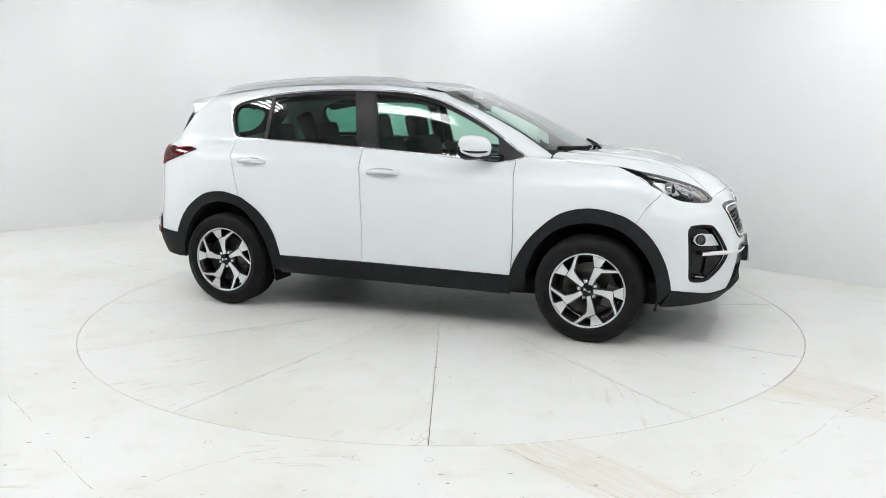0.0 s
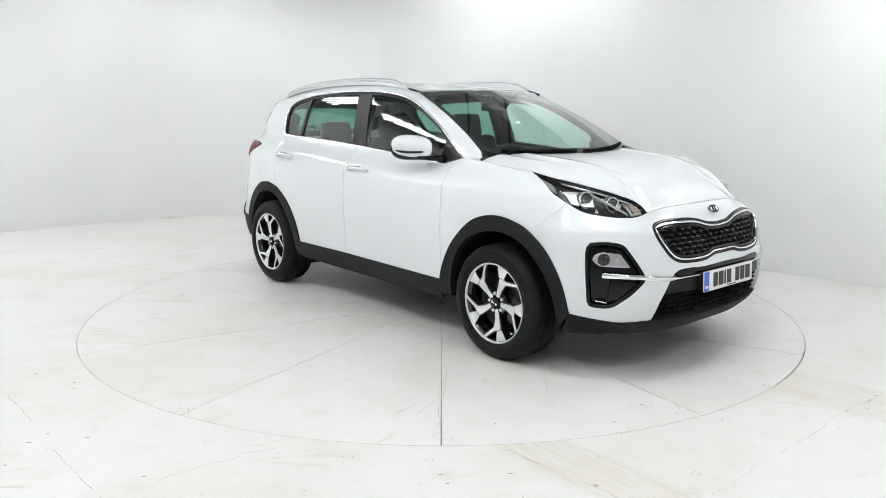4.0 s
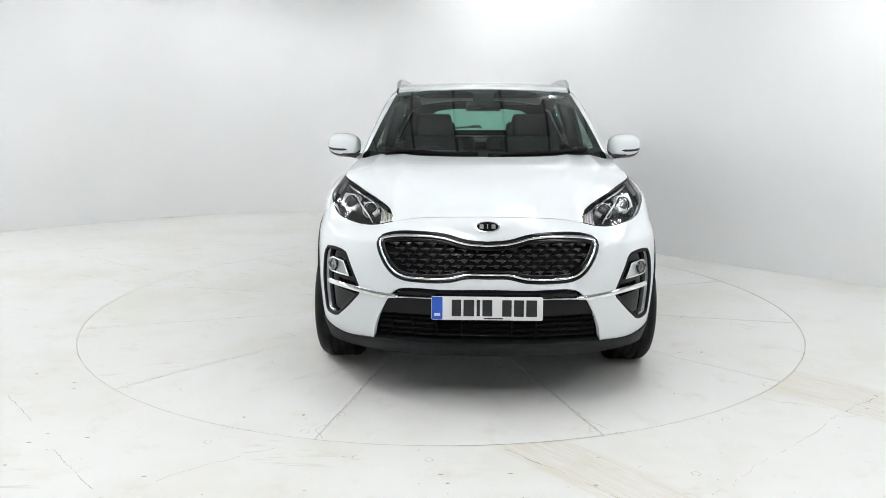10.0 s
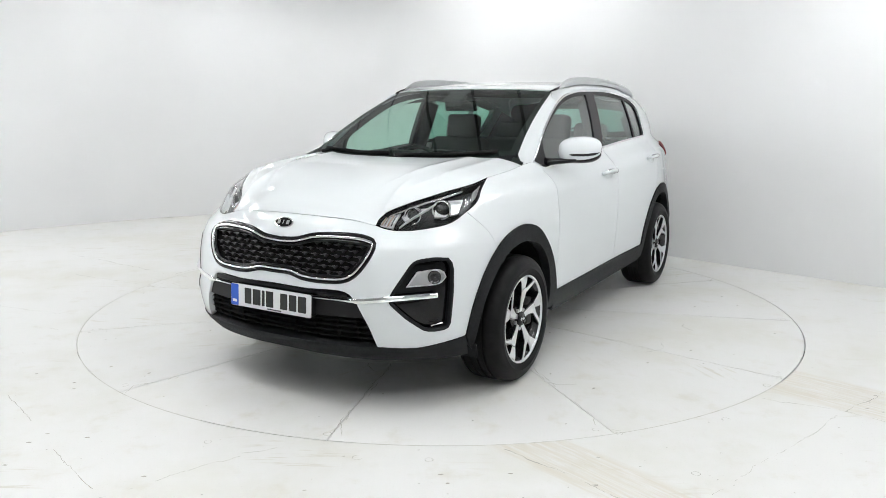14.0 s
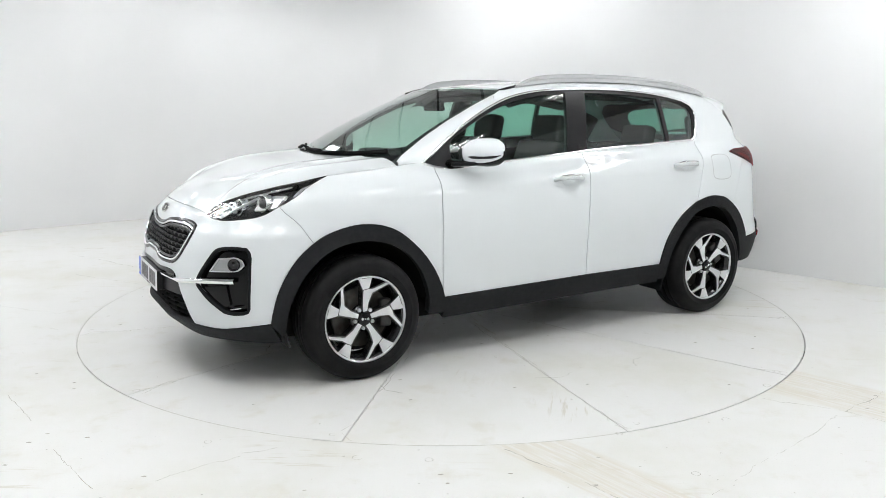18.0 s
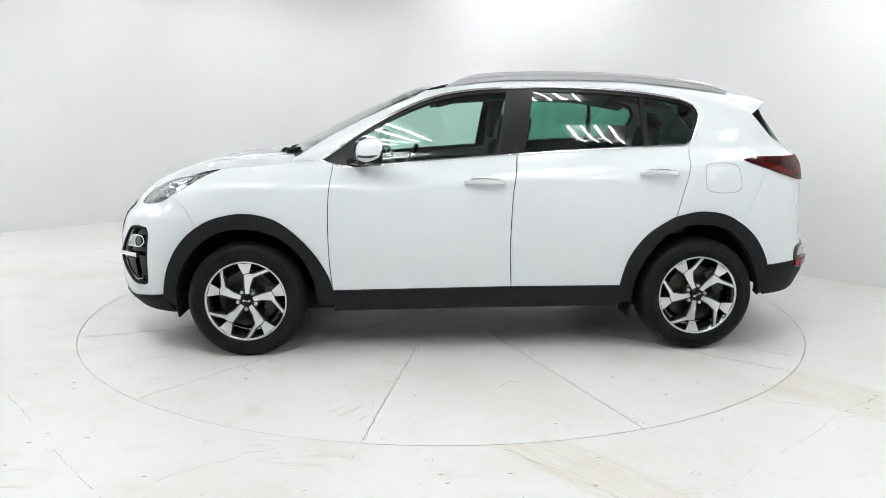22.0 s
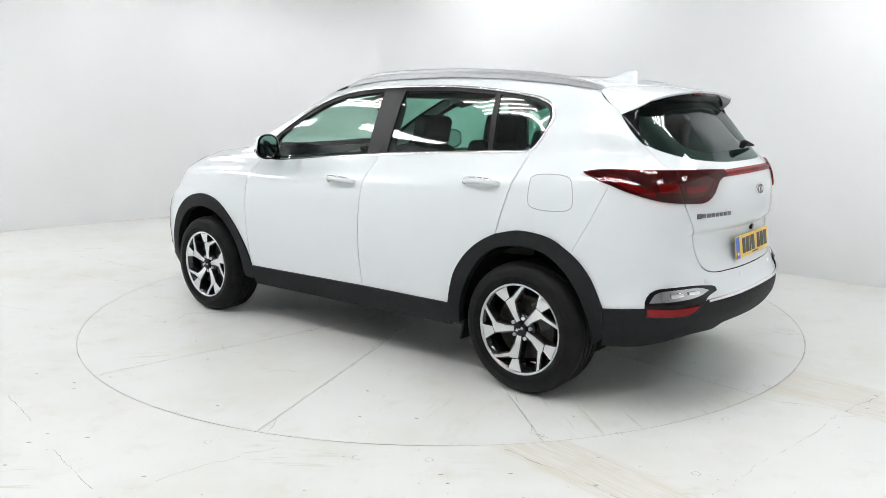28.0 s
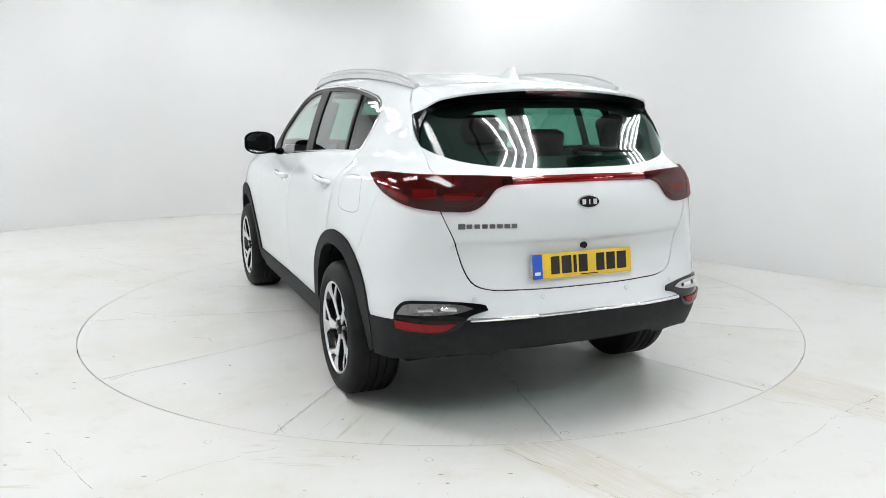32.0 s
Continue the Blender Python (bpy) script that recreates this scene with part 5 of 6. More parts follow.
def grille():
    half = spline([on(p) for p in GRILLE_H], 0.02)
    half[0, 0] = half[-1, 0] = 0.0
    ring = np.vstack([half, (half[::-1] * (-1, 1))[1:-1]])
    g = skin("grille", BODY, loop(GRILLE_H, [("f", 0, 0.815), ("f", 0, 0.651)]), MATT_BLACK, CAR, lift=-0.03, depth=0.0, both=True, label="black grille with a chrome surround")
    for name, off, w, mat, lift in (("black_edge", 0.004, 0.016, GLOSS_BLACK, 0.001), ("chrome_surround", 0.0165, 0.010, CHROME, 0.004), ("inner_edge", 0.031, 0.016, GLOSS_BLACK, -0.004)):
        rim = shrink(ring, off)
        strip_q(name, np.vstack([rim, rim[:1]]), w, mat, g, lift)
    # staggered blades
    prof = [(-0.021, 0.0012), (-0.003, 0.002), (0.006, 0.0055), (0.027, 0.003), (0.012, -0.0125), (0.003, -0.003), (-0.021, -0.0004)]
    first = None
    inner = shrink(ring, 0.032)
    for row in range(9):
        z = 0.634 + 0.0252 * row
        for k in range(-9, 10):
            y = 0.060 * k + (0.030 if row % 2 else 0)
            q = on(("f", abs(y), z))[0] * (1 if y >= 0 else -1)
            if not inside(inner, [(q - 0.02, z), ]) [0] or not inside(inner, [(q + 0.02, z)])[0] or not inside(inner, [(q, z)])[0]:
                continue
            m = place(("f", abs(y), z), -0.024, 1 if y >= 0 else -1)
            if first is None:
                first = plate_of("grille_blade", prof, 0.014, GRILLE_METAL, g, m, 0.0012)
            else:
                ob = new("grille_blade", first.data)
                ob.parent = g
                ob.matrix_basis = m


def strip_q(name, pts, width, mat, parent, lift=0.003, depth=0.01, side=1):
    """Like strip, for a closed line already in the body's two numbers."""
    t = np.gradient(pts, axis=0)
    n = np.stack([-t[:, 1], t[:, 0]], -1) / np.linalg.norm(t, axis=1, keepdims=True)
    rows = []
    for k, l in ((-1, lift - depth), (-1, lift), (-0.5, lift + width * 0.22), (0.5, lift + width * 0.22), (1, lift), (1, lift - depth)):
        pos, nor = BODY(*(pts + n * (width / 2 * k)).T)
        rows.append(pos + nor * l)
    m = len(pts)
    verts = np.vstack(rows)
    faces = [(a * m + i, a * m + i + 1, (a + 1) * m + i + 1, (a + 1) * m + i) for a in range(5) for i in range(m - 1)]
    if side < 0:
        verts, faces = verts * (1, -1, 1), [tuple(reversed(f)) for f in faces]
    return obj(name, verts, faces, mat, parent)


def badge(name, m, w, h, label):
    """An oval emblem with a plain raised mark."""
    b = plate_of(name, oval(w, h), 0.006, CHROME, CAR, m, 0.002, label)
    plate_of("field", oval(w * 0.86, h * 0.82), 0.0075, GLOSS_BLACK, b, Matrix.Identity(4))
    for k, (dx, tw) in enumerate(((-0.24, 0.16), (0.0, 0.05), (0.24, 0.16))):
        plate_of("mark", [(x + dx * w, y) for x, y in rounded(tw * w, h * 0.38, 0.002)], 0.0095, CHROME, b, Matrix.Identity(4))


def number_plate(m, front):
    w, h = 0.52, 0.111
    p = plate_of("number_plate", rounded(w, h, 0.008), 0.005, WHITE_PLASTIC if front else PLATE_YELLOW, CAR, m, 0.001, "white number plate with a blue band" if front else "yellow number plate with a blue band")
    plate_of("blue_band", [(x - w / 2 + 0.027, y) for x, y in rounded(0.05, h - 0.004, 0.006)], 0.006, PLATE_BLUE, p, Matrix.Identity(4))
    plate_of("band_mark", [(x - w / 2 + 0.027, y - 0.03) for x, y in rounded(0.028, 0.014, 0.002)], 0.0066, WHITE_PLASTIC, p, Matrix.Identity(4))
    x = -0.165
    for k, cw in enumerate((0.044, 0.05, 0.016, 0.046, None, 0.044, 0.046, 0.05)):
        if cw is None:
            x += 0.035
            continue
        plate_of("character_bar", [(u + x + cw / 2, v + 0.002) for u, v in rounded(cw, 0.078, 0.003)], 0.0064, PLATE_INK, p, Matrix.Identity(4))
        x += cw + 0.011
    plate_of("small_print", [(u + 0.03, v - 0.047) for u, v in rounded(0.09, 0.005, 0.001)], 0.0064, PLATE_INK, p, Matrix.Identity(4))


def front_details():
    # black recess with intake bars below the plate
    rec = loop([("f", 0, 0.335), ("f", 0.55, 0.335)], [("f", 0.55, 0.335), ("f", 0.53, 0.43), ("f", 0.47, 0.555), ("f", 0.42, 0.60)], [("f", 0.42, 0.60), ("f", 0, 0.605)], [("f", 0, 0.605), ("f", 0, 0.335)])
    ri = skin("lower_intake", BODY, rec, MATT_BLACK, CAR, lift=-0.05, depth=0.0, both=True)
    skin("plate_panel", BODY, loop([("f", 0, 0.47), ("f", 0.515, 0.475)], [("f", 0.515, 0.475), ("f", 0.465, 0.565)], [("f", 0.465, 0.565), ("f", 0, 0.565)], [("f", 0, 0.565), ("f", 0, 0.47)]), TRIM_BLACK, CAR, lift=-0.012, depth=0.04, both=True)
    for z in (0.365, 0.395, 0.425, 0.452):
        strip("intake_bar", [[("f", 0.0, z), ("f", 0.25, z), ("f", 0.525, z)]], 0.008, MATT_BLACK, ri, lift=-0.025, depth=0.012, both=True)
    for y in (0.12, 0.24, 0.36, 0.46):
        for s in (1, -1):
            strip("intake_bar", [[("f", y, 0.345), ("f", y, 0.47)]], 0.006, MATT_BLACK, ri, lift=-0.03, depth=0.012, side=s)
    strip("upper_slot", [[("f", 0.0, 0.581), ("f", 0.25, 0.581), ("f", 0.425, 0.581)]], 0.028, GLOSS_BLACK, CAR, lift=-0.004, depth=0.006, both=True)
    # chrome bar that runs into the fog lamp recesses
    strip("chrome_bar", [[("f", 0.0, 0.557), ("f", 0.30, 0.557), ("f", 0.43, 0.557)]], 0.010, CHROME, CAR, lift=0.005, depth=0.008, both=True, label="thin chrome bar below the grille")
    for s in (1, -1):
        strip("chrome_blade", [[("f", 0.395, 0.555), ("f", 0.47, 0.558), ("f", 0.53, 0.563), ("f", 0.62, 0.574), ("f", 0.70, 0.581), ("f", 0.786, 0.585)]], 0.024, CHROME, CAR, lift=0.004, depth=0.012, side=s, taper="start", label="chrome blade running into the fog lamp recess")
    fog = loop(*FOG_H)
    for s in (1, -1):
        f = skin("fog_lamp_recess", BODY, shrink(fog, 0.001), GLOSS_BLACK, CAR, lift=-0.03, depth=0.0, side=s, label="gloss black recess with a round fog lamp")
        edge = shrink(fog, 0.007)
        strip_q("edge", np.vstack([edge, edge[:1]]), 0.018, BLACK, f, -0.002, side=s)
        bez = loop([("f", 0.812, 0.665), ("f", 0.800, 0.695), ("f", 0.773, 0.706)], [("f", 0.773, 0.706), ("f", 0.712, 0.697)], [("f", 0.712, 0.697), ("f", 0.678, 0.626)], [("f", 0.678, 0.626), ("f", 0.764, 0.630)], [("f", 0.764, 0.630), ("f", 0.798, 0.637), ("f", 0.812, 0.665)])
        skin("bezel", BODY, bez, CHROME_SOFT, f, holes=[shrink(bez, 0.007)], lift=-0.008, depth=0.018, side=s, step=0.02)
        skin("bezel_base", BODY, shrink(bez, 0.006), SATIN, f, lift=-0.020, depth=0.0, side=s)
        v, fc = lathe([(0.031, -0.01), (0.031, 0.004), (0.028, 0.006), (0.026, 0.001), (0.014, 0.004), (0.001, 0.005)], 28)
        g = obj("fog_lamp", v, fc, DARK_LENS, f)
        g.matrix_basis = place(("f", 0.776, 0.667), -0.012, s) @ pose(0, 0, 0, 90, 0, 0)
        strip("reflector_tick", [[("f", 0.765, 0.438), ("f", 0.80, 0.446)]], 0.007, CHROME, f, lift=-0.004, depth=0.004, side=s)
        low = loop([("f", 0.645, 0.545), ("f", 0.755, 0.562)], [("f", 0.755, 0.562), ("f", 0.765, 0.455)], [("f", 0.765, 0.455), ("f", 0.74, 0.448), ("f", 0.645, 0.545)])
        skin("lower_panel", BODY, low, GLOSS_BLACK, f, lift=-0.016, depth=0.02, side=s)
    round_box("plate_bracket", (0.05, 0.50, 0.105), pose(2.232, 0, 0.515), TRIM_BLACK, CAR, 0.006)
    number_plate(Matrix(((0, 0, 1, 2.258), (1, 0, 0, 0.0), (0, 1, 0, 0.518), (0, 0, 0, 1))) @ pose(0, 0, 0, -3, 0, 0), True)
    badge("badge", place(("f", 0.0, 0.882), 0.001), 0.118, 0.058, "oval chrome and black emblem on the nose")
    # wipers
    for y0, y1 in ((0.02, 0.62), (-0.60, -0.04)):
        pts = [screen_xyz(np.array(abs(y) / 0.72), np.array(v)) * (1, np.sign(y) if y else 1, 1) + (0.006, 0, 0.010) for y, v in zip(np.linspace(y0, y1, 9), np.linspace(0.02, 0.04, 9))]
        v, f = tube(pts, 0.009, 8, flat=1.3)
        w = obj("wiper", v, f, MATT_BLACK, CAR)
        v, f = tube([pts[0] + (0.05, 0, -0.02), pts[1] + (0.02, 0, 0.004), pts[4] + (0.005, 0, 0.010)], [0.012, 0.009, 0.005], 8)
        obj("wiper_arm", v, f, MATT_BLACK, w)


def rear_details():
    tl = loop(TAIL_LOW, [("r", 0.37, 1.116), ("r", 0.345, 1.119)], [("r", 0.345, 1.119), ("r", 0.345, 1.147)], TAIL_TOP)
    for s in (1, -1):
        t = skin("tail_light", BODY, tl, RED_DARK, CAR, lift=0.002, depth=0.0, side=s, label="dark red tail light wrapping round the corner")
        skin("lamp_glow", BODY, loop([(-1.69, 1.128), (-1.78, 1.118), (-1.88, 1.085), ("r", 0.752, 1.062)], [("r", 0.752, 1.062), ("r", 0.752, 1.040)], [("r", 0.752, 1.040), (-1.88, 1.058), (-1.79, 1.09), (-1.69, 1.128)]), RED_PLASTIC, t, lift=0.004, depth=0.004, side=s)
        skin("lamp_glow", BODY, loop([("r", 0.735, 1.096), ("r", 0.655, 1.098)], [("r", 0.655, 1.098), ("r", 0.655, 1.060)], [("r", 0.655, 1.060), ("r", 0.735, 1.058)], [("r", 0.735, 1.058), ("r", 0.735, 1.096)]), RED_PLASTIC, t, lift=0.004, depth=0.004, side=s)
        skin("lamp_glow", BODY, loop([("r", 0.632, 1.082), ("r", 0.50, 1.084)], [("r", 0.50, 1.084), ("r", 0.525, 1.056)], [("r", 0.525, 1.056), ("r", 0.632, 1.052)], [("r", 0.632, 1.052), ("r", 0.632, 1.082)]), RED_PLASTIC, t, lift=0.004, depth=0.004, side=s)
        strip("lamp_edge", [[("r", 0.632, 1.03), ("r", 0.545, 1.03), ("r", 0.50, 1.05), ("r", 0.45, 1.105)]], 0.006, REFLECTOR, t, lift=0.004, depth=0.004, side=s)
        skin("lens", BODY, tl, RED_LENS, t, lift=0.010, depth=0.012, side=s)
        strip("lens_joint", [[("r", 0.646, 1.008), ("r", 0.646, 1.152)]], 0.003, MATT_BLACK, t, lift=0.010, depth=0.002, side=s)
        # rear fog unit in the bumper corner
        unit = loop([("r", 0.47, 0.585), ("r", 0.56, 0.555), ("r", 0.60, 0.505), ("r", 0.66, 0.485)], [("r", 0.66, 0.485), (-1.985, 0.482), (-1.955, 0.488)], [(-1.955, 0.488), (-1.953, 0.57), (-1.975, 0.612), ("r", 0.70, 0.625), ("r", 0.55, 0.617), ("r", 0.47, 0.60), ("r", 0.47, 0.585)])
        u = skin("corner_lamp", BODY, unit, GLOSS_BLACK, CAR, lift=0.009, depth=0.02, side=s, label="gloss black corner unit with a clear reversing lamp")
        skin("clear_lens", BODY, loop([("r", 0.53, 0.592), ("r", 0.60, 0.572), ("r", 0.72, 0.562), (-1.968, 0.558)], [(-1.968, 0.558), (-1.985, 0.60), ("r", 0.70, 0.613)], [("r", 0.70, 0.613), ("r", 0.58, 0.608), ("r", 0.53, 0.592)]), CLEAR_PLASTIC, u, lift=0.014, depth=0.008, side=s)
        strip("reflector_facet", [[("r", 0.60, 0.590), ("r", 0.66, 0.592)]], 0.016, CHROME, u, lift=0.020, depth=0.004, side=s)
        strip("reflector_facet", [[("r", 0.69, 0.590), ("r", 0.74, 0.586)]], 0.020, CHROME, u, lift=0.020, depth=0.004, side=s)
        skin("reflector", BODY, loop([("r", 0.605, 0.535), ("r", 0.72, 0.53), (-1.962, 0.535)], [(-1.962, 0.535), (-1.962, 0.498)], [(-1.962, 0.498), ("r", 0.74, 0.495), ("r", 0.65, 0.503), ("r", 0.605, 0.535)]), REFLECTOR, u, lift=0.016, depth=0.012, side=s)
    strip("light_bar", [[("r", 0.0, 1.137), ("r", 0.2, 1.135), ("r", 0.39, 1.130)]], 0.030, RED_LENS, CAR, lift=0.004, depth=0.008, both=True, label="red light bar joining the tail lights")
    strip("light_bar_base", [[("r", 0.0, 1.137), ("r", 0.2, 1.135), ("r", 0.39, 1.130)]], 0.026, RED_PLASTIC, CAR, lift=-0.002, depth=0.004, both=True)
    strip("rear_chrome_strip", [[("r", 0.0, 0.558), ("r", 0.3, 0.553), ("r", 0.55, 0.547)]], 0.013, CHROME, CAR, lift=0.010, depth=0.010, both=True, label="chrome strip across the rear bumper")
    number_plate(Matrix(((0, 0, -1, -2.169), (-1, 0, 0, 0.012), (0, 1, 0, 0.759), (0, 0, 0, 1))) @ pose(0, 0, 0, -8, 0, 0), False)
    badge("badge", place(("r", 0.0, 1.035), 0.001), 0.118, 0.06, "oval chrome and black emblem on the tailgate")
    # model lettering as plain chrome bars
    first = None
    for k in range(8):
        w = 0.030 if k == 0 else 0.024
        plate_of("letter_bar", rounded(w, 0.024 if k == 0 else 0.019, 0.003), 0.004, LETTER, CAR, place(("r", 0.567 - 0.031 * k, 0.944), 0.001), 0.001)
    bm = bmesh.new()
    bmesh.ops.create_cone(bm, cap_ends=True, segments=20, radius1=0.02, radius2=0.014, depth=0.03, matrix=place(("r", 0.0, 0.846), -0.002) @ pose(0, -0.006, 0))
    part("rear_camera", bm, GLOSS_BLACK, CAR, smooth=True)
    for y in (0.22, -0.22, 0.52, -0.52):
        bm = bmesh.new()
        bmesh.ops.create_cone(bm, cap_ends=True, segments=20, radius1=0.0125, radius2=0.011, depth=0.004, matrix=place(("r", abs(y), 0.632), 0.0015, 1 if y > 0 else -1))
        part("parking_sensor", bm, SENSOR, CAR, smooth=True)
    pts = [at(("r", 0.02, 1.225), 0.03), at(("r", 0.0, 1.235), 0.045) , at(("r", 0.15, 1.233), 0.03) * (1, -1, 1), at(("r", 0.33, 1.228), 0.018) * (1, -1, 1)]
    v, f = tube(resample(pts, 12), [0.014, 0.018, 0.019, 0.018, 0.016, 0.014, 0.012, 0.011, 0.010, 0.009, 0.008, 0.006], 10, flat=0.8)
    obj("rear_wiper", v, f, MATT_BLACK, CAR)


def side_details():
    for s in (1, -1):
        # roof rails: a slim bar with a groove along its outer face, closed down to the roof
        top = hermite([(0.16, 1.574), (0.13, 1.587), (0.07, 1.614), (-0.03, 1.640), (-0.2, 1.653), (-0.41, 1.658), (-0.57, 1.658), (-0.74, 1.655), (-1.18, 1.627), (-1.37, 1.603), (-1.50, 1.575), (-1.57, 1.551)])
        prof = ((-0.013, 0.0), (-0.013, 0.55), (-0.012, 0.86), (-0.006, 1.0), (0.006, 1.0), (0.0125, 0.88), (0.0135, 0.66), (0.0085, 0.60), (0.0085, 0.52), (0.0125, 0.46), (0.0125, 0.0))
        verts, n = [], len(prof)
        xs = np.concatenate([np.linspace(0.16, -0.2, 16), np.linspace(-0.25, -1.3, 22), np.linspace(-1.34, -1.57, 10)])
        for x in xs:
            w = float(np.interp(x, (-1.57, -1.5, -1.2, -0.7, 0.0, 0.16), (0.566, 0.575, 0.597, 0.609, 0.609, 0.604)))
            z0 = float(ROOF_EDGE(x)) - 0.010
            verts += [(x, (w + dy) * s, z0 + (max(float(top(x)), z0 + 0.012) - z0) * dz) for dy, dz in prof]
        faces = [(i * n + k, i * n + k + 1, (i + 1) * n + k + 1, (i + 1) * n + k) for i in range(len(xs) - 1) for k in range(n - 1)] + [tuple(range(n)), tuple(range(len(verts) - 1, len(verts) - n - 1, -1))]
        r = obj("roof_rail", verts, faces, RAIL, CAR, "satin silver roof rail")
        r.data.set_sharp_from_angle(angle=radians(28))
        v, f = tube([(0.275, 0.598 * s, 1.545), (0.21, 0.604 * s, 1.560), (0.14, 0.607 * s, 1.575)], [0.006, 0.008, 0.008], 8)
        obj("rail_cap", v, f, TRIM_BLACK, r)
        # door handles
        for x0, x1, z in ((0.06, -0.165, 1.012), (-0.965, -1.185, 1.062)):
            pts = [at((x, z + dz), l) * (1, s, 1) for x, dz, l in zip(np.linspace(x0, x1, 11), 0.003 * np.sin(np.linspace(0, 3.14, 11)), (0.0, 0.022, 0.034, 0.038, 0.040, 0.040, 0.040, 0.038, 0.034, 0.022, 0.0))]
            v, f = tube(pts, [0.012, 0.015, 0.017, 0.018, 0.018, 0.018, 0.018, 0.018, 0.017, 0.015, 0.012], 12, flat=0.95)
            h = obj("door_handle", v, f, PAINT, CAR, "white door handle with a chrome insert")
            top = [p + np.array((0, 0.009 * s, 0.0125)) for p in pts[1:-1]]
            v, f = tube(top, [0.004] + [0.0105] * 7 + [0.004], 10, flat=0.6)
            obj("chrome_insert", v, f, CHROME, h)
            cup = plate_of("cup", oval(0.12, 0.058), 0.001, PAINT, h, place(((x0 + x1) / 2 - 0.01, z - 0.012), 0.0008, s), 0.0004)
        # mirrors
        mirror(s)
        # flaps before and behind the wheels
        for x, z0, z1 in ((1.745, 0.225, 0.30), (-0.94, 0.20, 0.31)):
            bm = bmesh.new()
            box(bm, (0.012, 0.20, z1 - z0), pose(x, 0.77 * s, (z0 + z1) / 2, 0, 12 if x > 0 else -12, 0), 0.003)
            part("air_flap", bm, BLACK, CAR)
    # fuel flap, outlined by its gap
    c = [on(p) for p in ((-1.353, 1.105), (-1.362, 0.975), (-1.40, 0.955), (-1.565, 0.958), (-1.585, 0.98), (-1.565, 1.10), (-1.53, 1.12), (-1.38, 1.12), (-1.353, 1.105))]
    ring = spline(c, 0.012)
    pos, nor = BODY(*ring.T)
    inner = shrink(ring[:-1], 0.0045)
    inner = np.vstack([inner, inner[:1]])
    p2, n2 = BODY(*inner.T)
    m = len(ring)
    obj("fuel_flap_gap", np.vstack([pos + nor * 0.001, p2 + n2 * 0.001]), [(i, i + 1, m + i + 1, m + i) for i in range(m - 1)], GAP, CAR)
    # aerial fin
    prof = [(-1.30, 0.0), (-1.36, 0.022), (-1.43, 0.055), (-1.47, 0.062), (-1.485, 0.058), (-1.49, 0.0)]
    verts, faces = [], []
    for x, h in prof:
        z = float(roof_xyz(np.array(x), np.array(0.0))[2])
        for y, k in ((0.028, 0.0), (0.014, 0.55), (0.002, 1.0), (-0.002, 1.0), (-0.014, 0.55), (-0.028, 0.0)):
            verts.append((x, y * (1 if h or x < -1.48 else 0.3), z - 0.006 + (h + 0.006) * k))
    for i in range(len(prof) - 1):
        faces += [(6 * i + k, 6 * i + k + 1, 6 * i + k + 7, 6 * i + k + 6) for k in range(5)]
    faces += [tuple(range(6)), tuple(range(6 * len(prof) - 1, 6 * len(prof) - 7, -1))]
    obj("aerial_fin", verts, faces, PAINT, CAR)


